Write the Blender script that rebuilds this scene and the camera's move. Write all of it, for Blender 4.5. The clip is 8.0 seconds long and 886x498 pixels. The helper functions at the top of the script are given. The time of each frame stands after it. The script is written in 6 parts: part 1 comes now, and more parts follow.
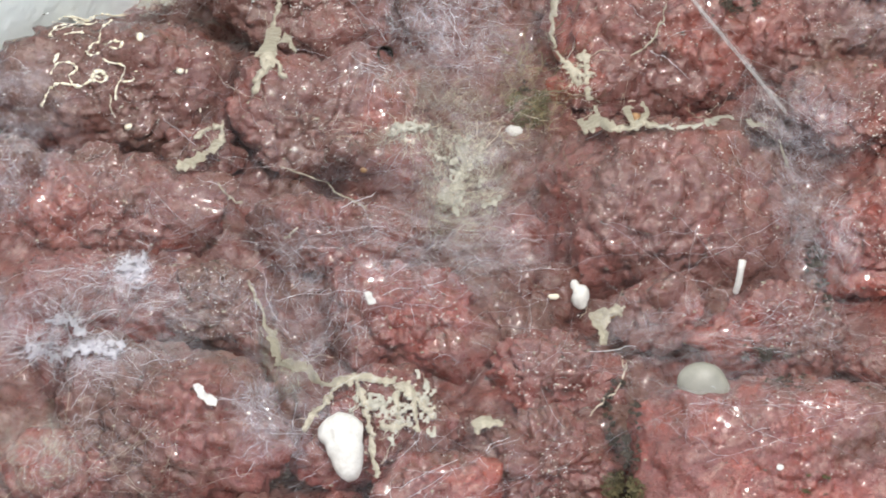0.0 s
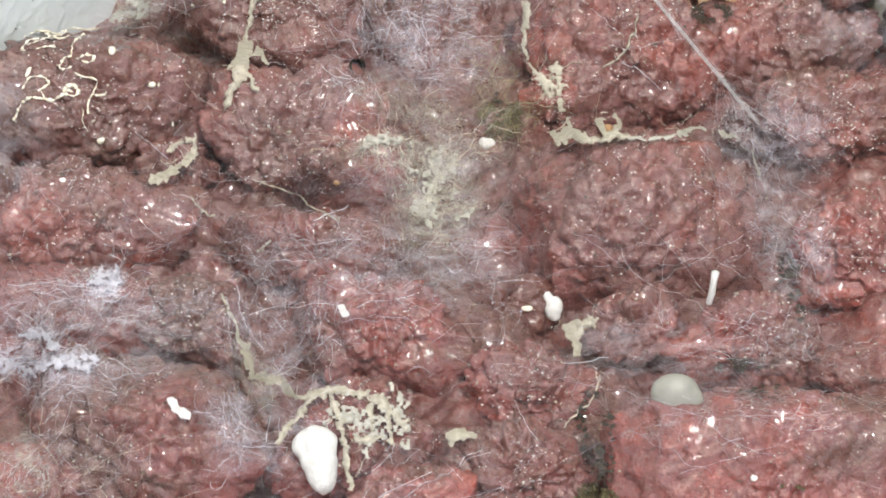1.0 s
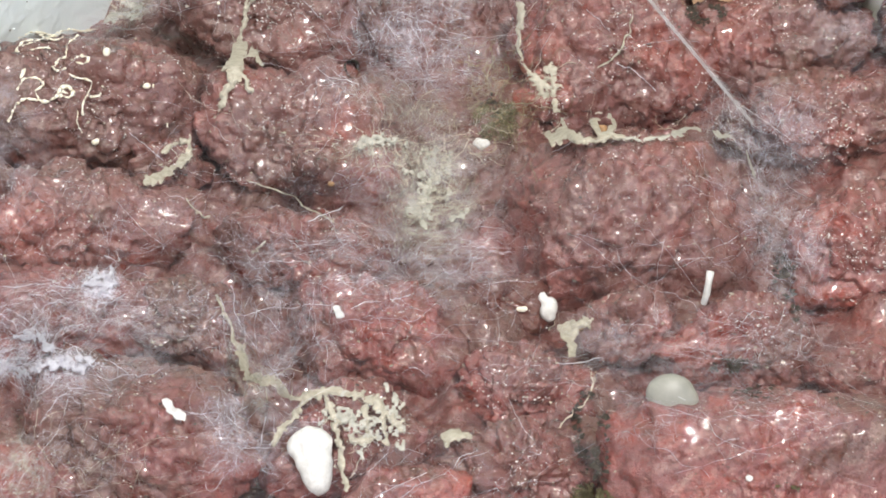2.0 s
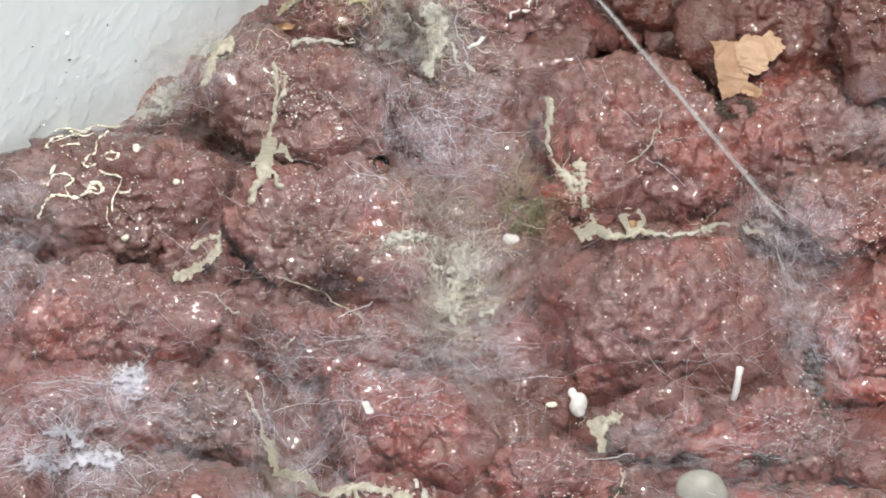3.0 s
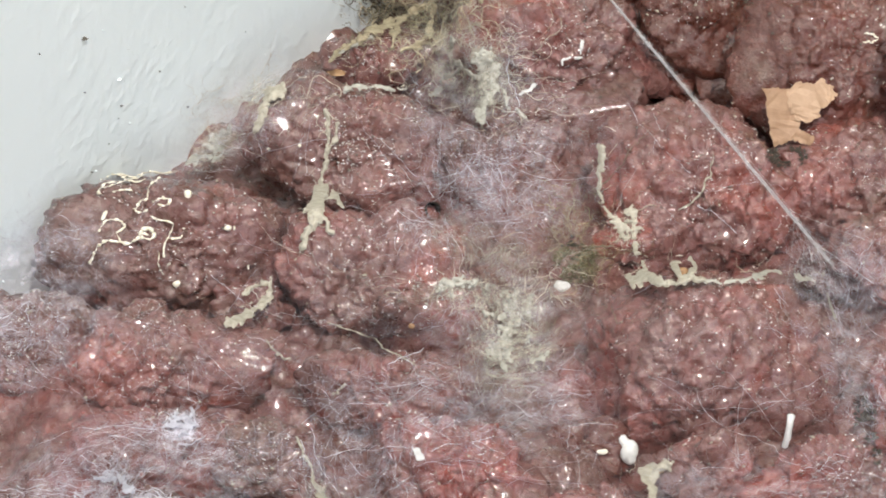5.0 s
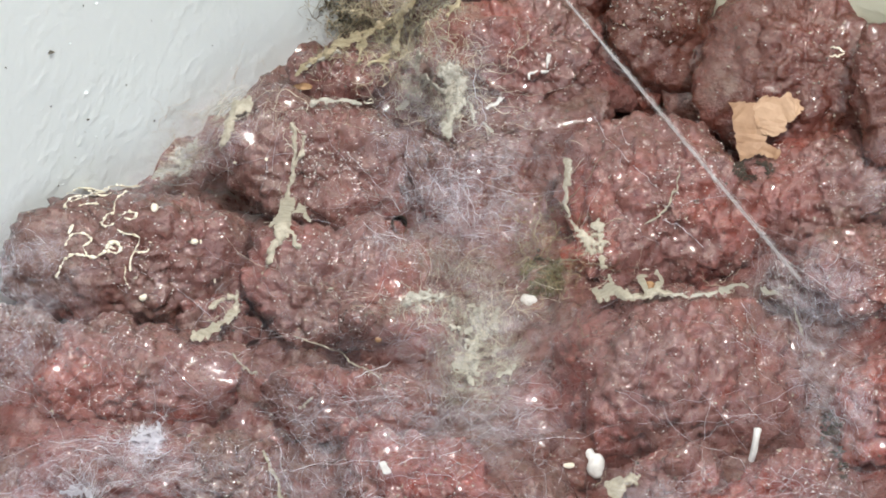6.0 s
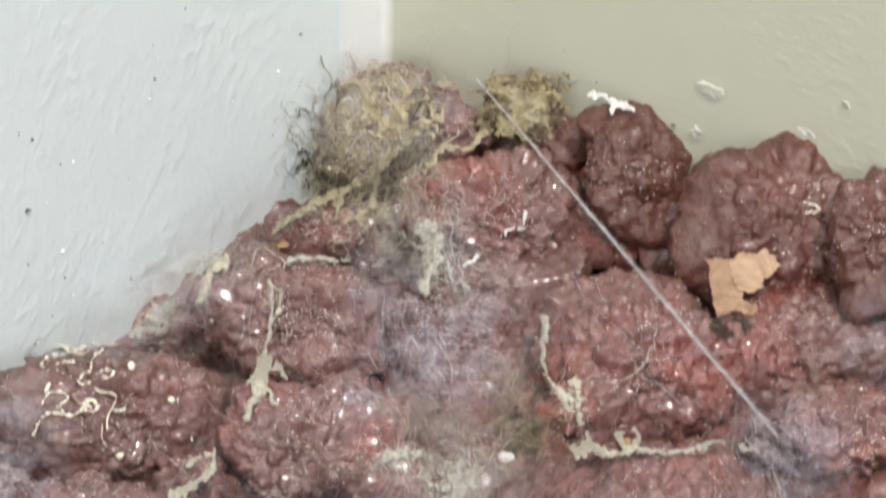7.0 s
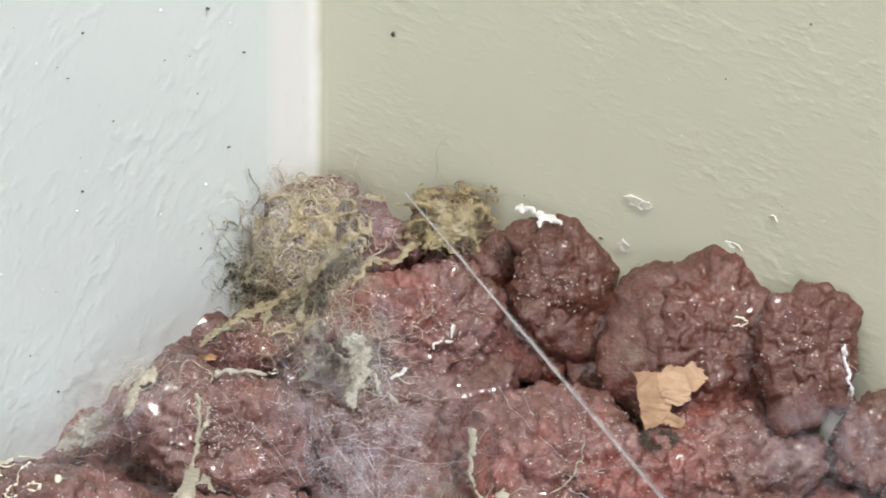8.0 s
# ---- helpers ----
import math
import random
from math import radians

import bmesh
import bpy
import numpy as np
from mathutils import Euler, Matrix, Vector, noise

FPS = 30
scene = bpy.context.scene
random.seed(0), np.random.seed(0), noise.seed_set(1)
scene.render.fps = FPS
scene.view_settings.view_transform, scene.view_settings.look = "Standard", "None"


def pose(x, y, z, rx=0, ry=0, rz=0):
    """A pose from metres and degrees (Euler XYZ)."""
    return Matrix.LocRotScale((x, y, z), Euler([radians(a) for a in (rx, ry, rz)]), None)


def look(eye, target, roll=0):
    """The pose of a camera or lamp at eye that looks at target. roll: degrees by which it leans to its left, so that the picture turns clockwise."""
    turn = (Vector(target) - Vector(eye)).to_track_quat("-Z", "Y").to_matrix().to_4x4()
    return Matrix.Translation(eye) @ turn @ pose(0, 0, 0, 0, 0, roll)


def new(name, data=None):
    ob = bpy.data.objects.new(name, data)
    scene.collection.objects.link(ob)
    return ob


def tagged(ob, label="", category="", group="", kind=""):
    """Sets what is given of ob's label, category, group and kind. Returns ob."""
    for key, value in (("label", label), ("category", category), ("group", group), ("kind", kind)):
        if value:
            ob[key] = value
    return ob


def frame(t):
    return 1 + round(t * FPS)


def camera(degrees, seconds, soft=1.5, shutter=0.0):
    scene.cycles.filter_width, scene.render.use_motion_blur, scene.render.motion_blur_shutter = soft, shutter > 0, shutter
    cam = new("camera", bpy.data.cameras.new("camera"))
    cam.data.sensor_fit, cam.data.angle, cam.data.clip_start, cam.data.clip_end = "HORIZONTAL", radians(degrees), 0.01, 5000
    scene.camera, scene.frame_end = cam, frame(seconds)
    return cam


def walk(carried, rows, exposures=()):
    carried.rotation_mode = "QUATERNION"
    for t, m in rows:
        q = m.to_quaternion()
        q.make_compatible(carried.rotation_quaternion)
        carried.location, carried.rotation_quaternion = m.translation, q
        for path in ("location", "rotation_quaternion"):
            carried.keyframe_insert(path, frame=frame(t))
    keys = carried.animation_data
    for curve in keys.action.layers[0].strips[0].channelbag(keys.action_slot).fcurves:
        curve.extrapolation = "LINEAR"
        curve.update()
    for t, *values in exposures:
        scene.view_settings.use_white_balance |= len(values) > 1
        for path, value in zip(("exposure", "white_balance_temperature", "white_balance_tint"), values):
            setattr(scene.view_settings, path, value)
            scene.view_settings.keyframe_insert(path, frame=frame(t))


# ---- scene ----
# The lens is long and the eye stays where it is; the view swings up from the stones to the corner.
EYE = (0.0, -1.9243, 1.4343)
TURNS = [
    (0, 50.194, -0.763, -0.533),
    (0.5, 50.392, -0.830, -1.026),
    (1, 50.368, -0.789, -0.987),
    (2.3, 50.394, -0.762, -1.165),
    (2.5, 50.502, -0.763, -1.198),
    (2.8, 50.648, -0.665, -1.127),
    (3, 51.677, -0.472, -0.821),
    (3.2, 51.590, -0.522, -1.017),
    (3.5, 52.554, -0.226, -0.435),
    (4, 53.300, 0.000, -0.000),
    (4.5, 52.601, -0.026, 0.071),
    (5, 52.307, -0.158, -0.183),
    (5.2, 52.292, -0.261, -0.305),
    (6.3, 52.552, -0.472, -0.606),
    (6.5, 52.655, -0.511, -0.693),
    (6.8, 53.831, -0.575, -0.905),
    (7, 54.636, -0.496, -0.885),
    (7.2, 55.516, -0.607, -1.061),
    (7.5, 56.014, -0.760, -1.260),
    (7.7, 56.129, -0.947, -1.367),
    (8, 56.182, -1.085, -1.671),
]
cam = camera(12.0, 8.0, soft=1.8, shutter=0.35)
walk(cam, [(t, pose(*EYE, rx, ry, rz)) for t, rx, ry, rz in TURNS],
     exposures=[(0.0, 0.53), (0.5, 0.61), (2.5, 0.61), (3.0, 0.58), (4.5, 0.57), (6.5, 0.52), (7.0, 0.47), (8.0, 0.44)])

# ---- light: an open overcast sky and a broad, weak sun ----
world = bpy.data.worlds.new("sky")
scene.world = world
world.use_nodes = True
wn = world.node_tree.nodes
sky = wn.new("ShaderNodeTexSky")
sky.sky_type = "NISHITA"
sky.sun_disc = False
sky.sun_elevation, sky.sun_rotation = radians(52), radians(200)
sky.air_density, sky.dust_density = 1.0, 3.0
world.node_tree.links.new(sky.outputs[0], wn["Background"].inputs[0])
wn["Background"].inputs[1].default_value = 0.13
sun_data = bpy.data.lights.new("sun", "SUN")
sun_data.energy, sun_data.angle, sun_data.color = 2.0, radians(3), (1.0, 0.96, 0.9)
sun = new("sun", sun_data)
sun.matrix_world = look((0, 0, 0), (-0.22, 0.46, -1.0))


# ---- noise ----
def lattice(ix, iy, iz, seed):
    h = (ix * 73856093) ^ (iy * 19349663) ^ (iz * 83492791) ^ (seed * 2654435761 & 0x7FFFFFFF)
    h = (h ^ (h >> 13)) * 1274126177 & 0x7FFFFFFF
    h = (h ^ (h >> 16)) * 668265263 & 0x7FFFFFFF
    return ((h >> 7) & 0xFFFF) / 32767.5 - 1.0


def value_noise(p, seed=0):
    """Smooth noise from -1 to 1 at the points p (n, 3)."""
    i = np.floor(p).astype(np.int64)
    f = p - i
    f = f * f * f * (f * (f * 6 - 15) + 10)
    out = 0
    for dx in (0, 1):
        for dy in (0, 1):
            for dz in (0, 1):
                w = (f[:, 0] if dx else 1 - f[:, 0]) * (f[:, 1] if dy else 1 - f[:, 1]) * (f[:, 2] if dz else 1 - f[:, 2])
                out = out + w * lattice(i[:, 0] + dx, i[:, 1] + dy, i[:, 2] + dz, seed)
    return out


def fbm(p, seed, octaves=3, gain=0.5):
    out, amp = 0, 1.0
    for k in range(octaves):
        out = out + amp * value_noise(p * 2.03 ** k + 17.3 * k, seed + k)
        amp *= gain
    return out


# ---- materials ----
def material(name):
    m = bpy.data.materials.new(name)
    m.use_nodes = True
    n, l = m.node_tree.nodes, m.node_tree.links
    return m, n, l, n["Principled BSDF"]


def ramp(n, l, source, stops):
    r = n.new("ShaderNodeValToRGB")
    while len(r.color_ramp.elements) < len(stops):
        r.color_ramp.elements.new(0.5)
    for e, (at, col) in zip(r.color_ramp.elements, stops):
        e.position, e.color = at, (*col, 1)
    l.new(source, r.inputs[0])
    return r.outputs[0]


def mixed(n, l, fac, a, b):
    m = n.new("ShaderNodeMix")
    m.data_type = "RGBA"
    for value, slot in ((fac, 0), (a, 6), (b, 7)):
        if isinstance(value, (int, float)):
            m.inputs[slot].default_value = value
        elif isinstance(value, tuple):
            m.inputs[slot].default_value = (*value, 1)
        else:
            l.new(value, m.inputs[slot])
    return m.outputs[2]


def texture(n, l, coords, scale, detail=4.0, rough=0.6, kind="Noise"):
    t = n.new("ShaderNodeTex" + kind)
    t.inputs["Scale"].default_value = scale
    if kind == "Noise":
        t.inputs["Detail"].default_value, t.inputs["Roughness"].default_value = detail, rough
    l.new(coords, t.inputs["Vector"])
    return t


def bumped(n, l, height, strength, distance, under=None):
    b = n.new("ShaderNodeBump")
    b.inputs["Strength"].default_value, b.inputs["Distance"].default_value = strength, distance
    l.new(height, b.inputs["Height"])
    if under:
        l.new(under, b.inputs["Normal"])
    return b.outputs[0]


def painted_stone(name, lift=1.0, dusty=1.0, brown=0.0, relief=1.0, coat=0.85, red=0.0):
    """Glossy oxide-red paint on rough stone: dull and bright reds, brown stains, dust in the pits, white flecks."""
    m, n, l, b = material(name)
    c = n.new("ShaderNodeNewGeometry").outputs["Position"]
    broad = texture(n, l, c, 14, 5, 0.65)
    fine = texture(n, l, c, 210, 4, 0.7)
    stain = texture(n, l, c, 26, 6, 0.7)
    own = n.new("ShaderNodeMath")
    own.operation = "MULTIPLY_ADD"
    l.new(n.new("ShaderNodeObjectInfo").outputs["Random"], own.inputs[0])
    own.inputs[1].default_value = 0.14
    l.new(broad.outputs[0], own.inputs[2])
    shade = n.new("ShaderNodeMath")
    shade.operation = "SUBTRACT"
    l.new(own.outputs[0], shade.inputs[0])
    shade.inputs[1].default_value = 0.055
    col = ramp(n, l, shade.outputs[0], [(0.34, (0.070, 0.034, 0.023)), (0.45, (0.094 + 0.022 * red, 0.037, 0.028)), (0.56 - 0.08 * (lift - 1), (0.138 + 0.042 * red, 0.051 - 0.005 * red, 0.044 - 0.003 * red)), (0.70 - 0.05 * red - 0.14 * (lift - 1), ((0.250 + 0.03 * red) * lift, 0.060, 0.042))])
    # brown also darkens the paint to put the corner's shade into it
    col = mixed(n, l, brown, col, (0.086, 0.019, 0.009))
    col = mixed(n, l, ramp(n, l, fine.outputs[0], [(0.30, (0, 0, 0)), (0.68, (0.41 * dusty,) * 3)]), col, (0.262, 0.114, 0.100))
    col = mixed(n, l, ramp(n, l, stain.outputs[0], [(0.55, (0, 0, 0)), (0.70, (0.60, 0.60, 0.60))]), col, (0.074, 0.040, 0.020))
    mottle = texture(n, l, c, 340, 3, 0.6)
    col = mixed(n, l, ramp(n, l, mottle.outputs[0], [(0.34, (0.34,) * 3), (0.46, (0, 0, 0))]), col, (0.084, 0.031, 0.022))
    dust = texture(n, l, c, 60, 5, 0.75)
    col = mixed(n, l, ramp(n, l, dust.outputs[0], [(0.60, (0, 0, 0)), (0.80, (0.45 * dusty,) * 3)]), col, (0.42, 0.33, 0.27))
    l.new(col, b.inputs["Base Color"])
    l.new(ramp(n, l, fine.outputs[0], [(0.3, (0.20,) * 3), (0.7, (0.40,) * 3)]), b.inputs["Roughness"])
    b.inputs["Specular IOR Level"].default_value = 0.6
    b.inputs["Coat Weight"].default_value, b.inputs["Coat Roughness"].default_value = coat, 0.05
    pits = texture(n, l, c, 620, 3, 0.7)
    nrm = bumped(n, l, fine.outputs[0], 0.9, 0.0033 * relief)
    nrm = bumped(n, l, pits.outputs[0], 0.8, 0.0013 * relief, nrm)
    l.new(nrm, b.inputs["Normal"])
    l.new(bumped(n, l, fine.outputs[0], 0.22, 0.0012), b.inputs["Coat Normal"])
    return m


def wall_paint(name, base, dirt, stretch, lumps, strokes, turn=0.0):
    """Glossy paint over rough plaster: smooth stretches, sparse lumps and brush strokes, faint stains."""
    m, n, l, b = material(name)
    c = n.new("ShaderNodeTexCoord").outputs["Object"]
    drawn = n.new("ShaderNodeMapping")
    drawn.inputs["Scale"].default_value = stretch
    drawn.inputs["Rotation"].default_value = (0, radians(turn), 0)
    l.new(c, drawn.inputs["Vector"])
    broad = texture(n, l, c, 5, 4, 0.6)
    grain = texture(n, l, c, 420, 3, 0.6)
    col = mixed(n, l, ramp(n, l, broad.outputs[0], [(0.35, (0, 0, 0)), (0.75, (0.6, 0.6, 0.6))]), base, dirt)
    col = mixed(n, l, ramp(n, l, texture(n, l, c, 40, 5, 0.7).outputs[0], [(0.55, (0, 0, 0)), (0.8, (0.3, 0.3, 0.3))]), col, dirt)
    stain = texture(n, l, c, 130, 4, 0.75)
    col = mixed(n, l, ramp(n, l, stain.outputs[0], [(0.66, (0, 0, 0)), (0.80, (0.35, 0.35, 0.35))]), col, tuple(0.72 * v for v in dirt))
    l.new(col, b.inputs["Base Color"])
    l.new(ramp(n, l, broad.outputs[0], [(0.3, (0.26,) * 3), (0.7, (0.42,) * 3)]), b.inputs["Roughness"])
    where = ramp(n, l, texture(n, l, c, 11, 3, 0.6).outputs[0], [(0.40, (0.10,) * 3), (0.62, (1.0,) * 3)])
    nrm = None
    for source, scale, low, high, strength, depth in ((c, 95, 0.46, 0.86, lumps, 0.0036), (drawn.outputs[0], 120, 0.50, 0.76, strokes, 0.0020)):
        h = ramp(n, l, texture(n, l, source, scale, 1.6, 0.5).outputs[0], [(low, (0, 0, 0)), (high, (1, 1, 1))])
        h = mixed(n, l, where, (0.0, 0.0, 0.0), h)
        nrm = bumped(n, l, h, strength, depth, nrm)
    nrm = bumped(n, l, grain.outputs[0], 0.15, 0.0006, nrm)
    l.new(nrm, b.inputs["Normal"])
    return m


def plain(name, low, high, scale=200.0, rough=0.6, bump=0.3, depth=0.0006):
    """Two tones of one colour over a fine grain."""
    m, n, l, b = material(name)
    c = n.new("ShaderNodeTexCoord").outputs["Object"]
    t = texture(n, l, c, scale, 4, 0.65)
    l.new(ramp(n, l, t.outputs[0], [(0.3, low), (0.7, high)]), b.inputs["Base Color"])
    b.inputs["Roughness"].default_value = rough
    l.new(bumped(n, l, t.outputs[0], bump, depth), b.inputs["Normal"])
    return m


def fibre(name, low, high):
    m, n, l, b = material(name)
    g = n.new("ShaderNodeNewGeometry")
    l.new(ramp(n, l, g.outputs["Random Per Island"], [(0.0, low), (1.0, high)]), b.inputs["Base Color"])
    b.inputs["Roughness"].default_value = 0.5
    return m




def web_film(name, tint, cells, line, haze, patches):
    """A sheet of web: a lacework of fine threads and thin haze, clear between."""
    m, n, l, b = material(name)
    c = n.new("ShaderNodeTexCoord").outputs["Object"]
    warp = texture(n, l, c, 90, 3, 0.6)
    shift = n.new("ShaderNodeVectorMath")
    shift.operation = "MULTIPLY_ADD"
    l.new(warp.outputs["Color"], shift.inputs[0])
    shift.inputs[1].default_value = (0.005, 0.005, 0.005)
    l.new(c, shift.inputs[2])
    lace = None
    for scale, width in cells:
        v = texture(n, l, shift.outputs[0], scale, kind="Voronoi")
        v.feature = "DISTANCE_TO_EDGE"
        edge = ramp(n, l, v.outputs["Distance"], [(0.0, (line,) * 3), (width, (0.0,) * 3)])
        if lace is None:
            lace = edge
        else:
            more = n.new("ShaderNodeMath")
            more.operation = "MAXIMUM"
            l.new(lace, more.inputs[0])
            l.new(edge, more.inputs[1])
            lace = more.outputs[0]
    cloud = texture(n, l, c, patches, 5, 0.7)
    thick = n.new("ShaderNodeMath")
    thick.operation = "MULTIPLY_ADD"
    l.new(ramp(n, l, texture(n, l, c, 180, 4, 0.7).outputs[0], [(0.4, (0.0,) * 3), (0.7, (1.0,) * 3)]), thick.inputs[0])
    thick.inputs[1].default_value = haze
    l.new(lace, thick.inputs[2])
    lace = thick.outputs[0]
    density = n.new("ShaderNodeAttribute")
    density.attribute_name = "web_amount"
    for value in (ramp(n, l, cloud.outputs[0], [(0.40, (0.03,) * 3), (0.62, (1.0,) * 3)]), density.outputs["Fac"]):
        mul = n.new("ShaderNodeMath")
        mul.operation = "MULTIPLY"
        mul.use_clamp = True
        l.new(lace, mul.inputs[0])
        l.new(value, mul.inputs[1])
        lace = mul.outputs[0]
    b.inputs["Base Color"].default_value = (*tint, 1)
    b.inputs["Roughness"].default_value = 0.6
    clear = n.new("ShaderNodeBsdfTransparent")
    mix = n.new("ShaderNodeMixShader")
    l.new(lace, mix.inputs[0])
    l.new(clear.outputs[0], mix.inputs[1])
    l.new(b.outputs[0], mix.inputs[2])
    l.new(mix.outputs[0], n["Material Output"].inputs[0])
    return m


FILM = web_film("web_film", (0.70, 0.67, 0.75), ((110, 0.035), (270, 0.06), (620, 0.10), (1100, 0.13)), 0.50, 0.11, 70)
FILM_YELLOW = web_film("yellowed_web_film", (0.44, 0.40, 0.28), ((55, 0.12), (130, 0.12), (330, 0.14)), 0.95, 0.16, 90)
FILM_DUSTY = web_film("dusty_web_film", (0.46, 0.44, 0.37), ((85, 0.10), (210, 0.12), (480, 0.16)), 0.75, 0.24, 110)
FILM_STRAND = web_film("strand_film", (0.47, 0.46, 0.47), ((150, 0.10), (420, 0.14)), 0.7, 0.55, 70)
RED = painted_stone("red_painted_stone")
RED_WARM = painted_stone("warm_red_painted_stone", red=1.0)      # the stones further from the walls
RED_BROWN_SHADED = painted_stone("glossy_brown_red_shaded", 1.0, 0.02, 0.76, 0.85, 0.50)     # near the sage wall, free of dust and web, corner shade darkened in
RED_BRIGHT = painted_stone("bright_red_painted_stone", 1.15)
WHITE_WALL = wall_paint("white_wall_paint", (0.775, 0.845, 0.855), (0.72, 0.79, 0.80), (1.0, 1.0, 0.5), 0.22, 0.05, 0.0)
GREEN_WALL = wall_paint("sage_wall_paint", (0.545, 0.56, 0.445), (0.50, 0.515, 0.41), (0.6, 1.6, 2.1), 0.17, 0.13, 12.0)
def bounce_tone(name):
    """Bounced corner light painted as cream, fading into the white and the sage wall."""
    m, n, l, b = material(name)
    c = n.new("ShaderNodeTexCoord").outputs["Object"]
    axes = n.new("ShaderNodeSeparateXYZ")
    l.new(c, axes.inputs[0])
    wander = texture(n, l, c, 60, 3, 0.6)
    edges = []
    for axis, start, end in ((1, -0.050, -0.036), (0, 0.0030, 0.0085)):
        shifted = n.new("ShaderNodeMath")
        shifted.operation = "MULTIPLY_ADD"
        l.new(wander.outputs[0], shifted.inputs[0])
        shifted.inputs[1].default_value = 0.004
        l.new(axes.outputs[axis], shifted.inputs[2])
        span = n.new("ShaderNodeMapRange")
        span.inputs["From Min"].default_value, span.inputs["From Max"].default_value = start, end
        l.new(shifted.outputs[0], span.inputs["Value"])
        edges.append(span.outputs[0])
    col = mixed(n, l, edges[0], (0.76, 0.83, 0.84), (0.86, 0.875, 0.87))
    col = mixed(n, l, edges[1], col, (0.53, 0.545, 0.43))
    l.new(col, b.inputs["Base Color"])
    b.inputs["Roughness"].default_value = 0.42
    l.new(bumped(n, l, wander.outputs[0], 0.2, 0.002), b.inputs["Normal"])
    return m


BOUNCE_STRIP = bounce_tone("bounce_lit_strip")
SILK = fibre("spider_silk", (0.48, 0.47, 0.52), (0.80, 0.80, 0.86))
SILK_GREY = fibre("grey_silk_rope", (0.32, 0.31, 0.31), (0.62, 0.61, 0.62))
SILK_DUSTY = fibre("dusty_spider_silk", (0.42, 0.36, 0.28), (0.66, 0.60, 0.50))
ROOT = fibre("dry_root_fibre", (0.11, 0.09, 0.055), (0.46, 0.41, 0.28))
ROOT_PALE = fibre("pale_root_fibre", (0.30, 0.24, 0.14), (0.60, 0.53, 0.38))
ROOT_NEST = fibre("yellow_brown_nest_fibre", (0.14, 0.095, 0.04), (0.42, 0.34, 0.19))
WEB_CLOT = plain("white_web_clot", (0.26, 0.25, 0.29), (0.50, 0.50, 0.55), 260, 0.7, 0.6, 0.0012)
SILK_THIN = fibre("thin_spider_silk", (0.34, 0.32, 0.36), (0.66, 0.65, 0.72))
CRUST = plain("pale_crust", (0.26, 0.24, 0.185), (0.46, 0.43, 0.35), 260, 0.7, 0.6, 0.0012)
SILK_CRUST = plain("greyish_web_crust", (0.25, 0.245, 0.205), (0.48, 0.47, 0.415), 260, 0.7, 0.6, 0.0012)
YELLOW_CRUST = plain("yellowed_web_crust", (0.15, 0.118, 0.065), (0.44, 0.385, 0.26), 190, 0.7, 0.7, 0.0014)
BROWN_NEST = plain("brown_nest_fibre", (0.07, 0.05, 0.025), (0.33, 0.275, 0.15), 170, 0.8, 0.8, 0.0016)
CHALK = plain("chalk_white", (0.50, 0.50, 0.475), (0.68, 0.685, 0.67), 300, 0.6, 0.5, 0.0012)
FLECK_GLINT = plain("white_fleck_glint", (0.60, 0.57, 0.54), (0.84, 0.83, 0.80), 300, 0.35, 0.2)
CREAM_PAINT = plain("cream_paint_dribble", (0.66, 0.61, 0.44), (0.85, 0.83, 0.74), 260, 0.35, 0.2)
LEAF = plain("dry_tan_leaf", (0.27, 0.160, 0.090), (0.38, 0.245, 0.150), 120, 0.6, 0.4)
LEAF_PALE = plain("pale_leaf_back", (0.33, 0.21, 0.125), (0.43, 0.29, 0.185), 120, 0.6, 0.4)
PEBBLE = plain("grey_green_pebble", (0.20, 0.20, 0.175), (0.28, 0.28, 0.245), 90, 0.45, 0.15)
PEEL = plain("peeled_pale_paint", (0.50, 0.50, 0.43), (0.64, 0.64, 0.57), 200, 0.5, 0.4)
CONCRETE = plain("grey_concrete", (0.24, 0.23, 0.21), (0.36, 0.35, 0.32), 30, 0.85, 0.4, 0.002)
# near-black colour that paints shade into gaps and the funnel hole
GAP_SHADE = plain("painted_shade", (0.018, 0.015, 0.012), (0.06, 0.05, 0.035), 150, 0.9, 0.7, 0.002)
# moss colour, also darkened to paint the shade of a gap
MOSS_SHADE = plain("olive_moss_shade", (0.042, 0.036, 0.014), (0.115, 0.098, 0.045), 300, 0.9, 0.9, 0.002)
ORANGE = plain("orange_brown_husk", (0.24, 0.125, 0.05), (0.42, 0.26, 0.125), 200, 0.5, 0.3)
SPECK = plain("dark_dirt_pit", (0.035, 0.033, 0.028), (0.12, 0.11, 0.09), 200, 0.9, 0.3)


# ---- building ----
def as_mesh(name, verts, faces, mat, smooth=True):
    """A mesh from arrays of points and of equal-sided faces."""
    me = bpy.data.meshes.new(name)
    faces = np.asarray(faces, np.int32)
    k = faces.shape[1]
    me.vertices.add(len(verts))
    me.vertices.foreach_set("co", np.asarray(verts, np.float32).ravel())
    me.loops.add(faces.size)
    me.loops.foreach_set("vertex_index", faces.ravel())
    me.polygons.add(len(faces))
    me.polygons.foreach_set("loop_start", np.arange(0, faces.size, k, dtype=np.int32))
    me.polygons.foreach_set("use_smooth", np.full(len(faces), smooth))
    me.update(calc_edges=True)
    me.materials.append(mat)
    return me


def part(name, bm, mat, parent=None, label=""):
    me = bpy.data.meshes.new(name)
    bm.to_mesh(me)
    bm.free()
    me.materials.append(mat)
    ob = new(name, me)
    ob.parent = parent
    return tagged(ob, label)


SPHERES = {}


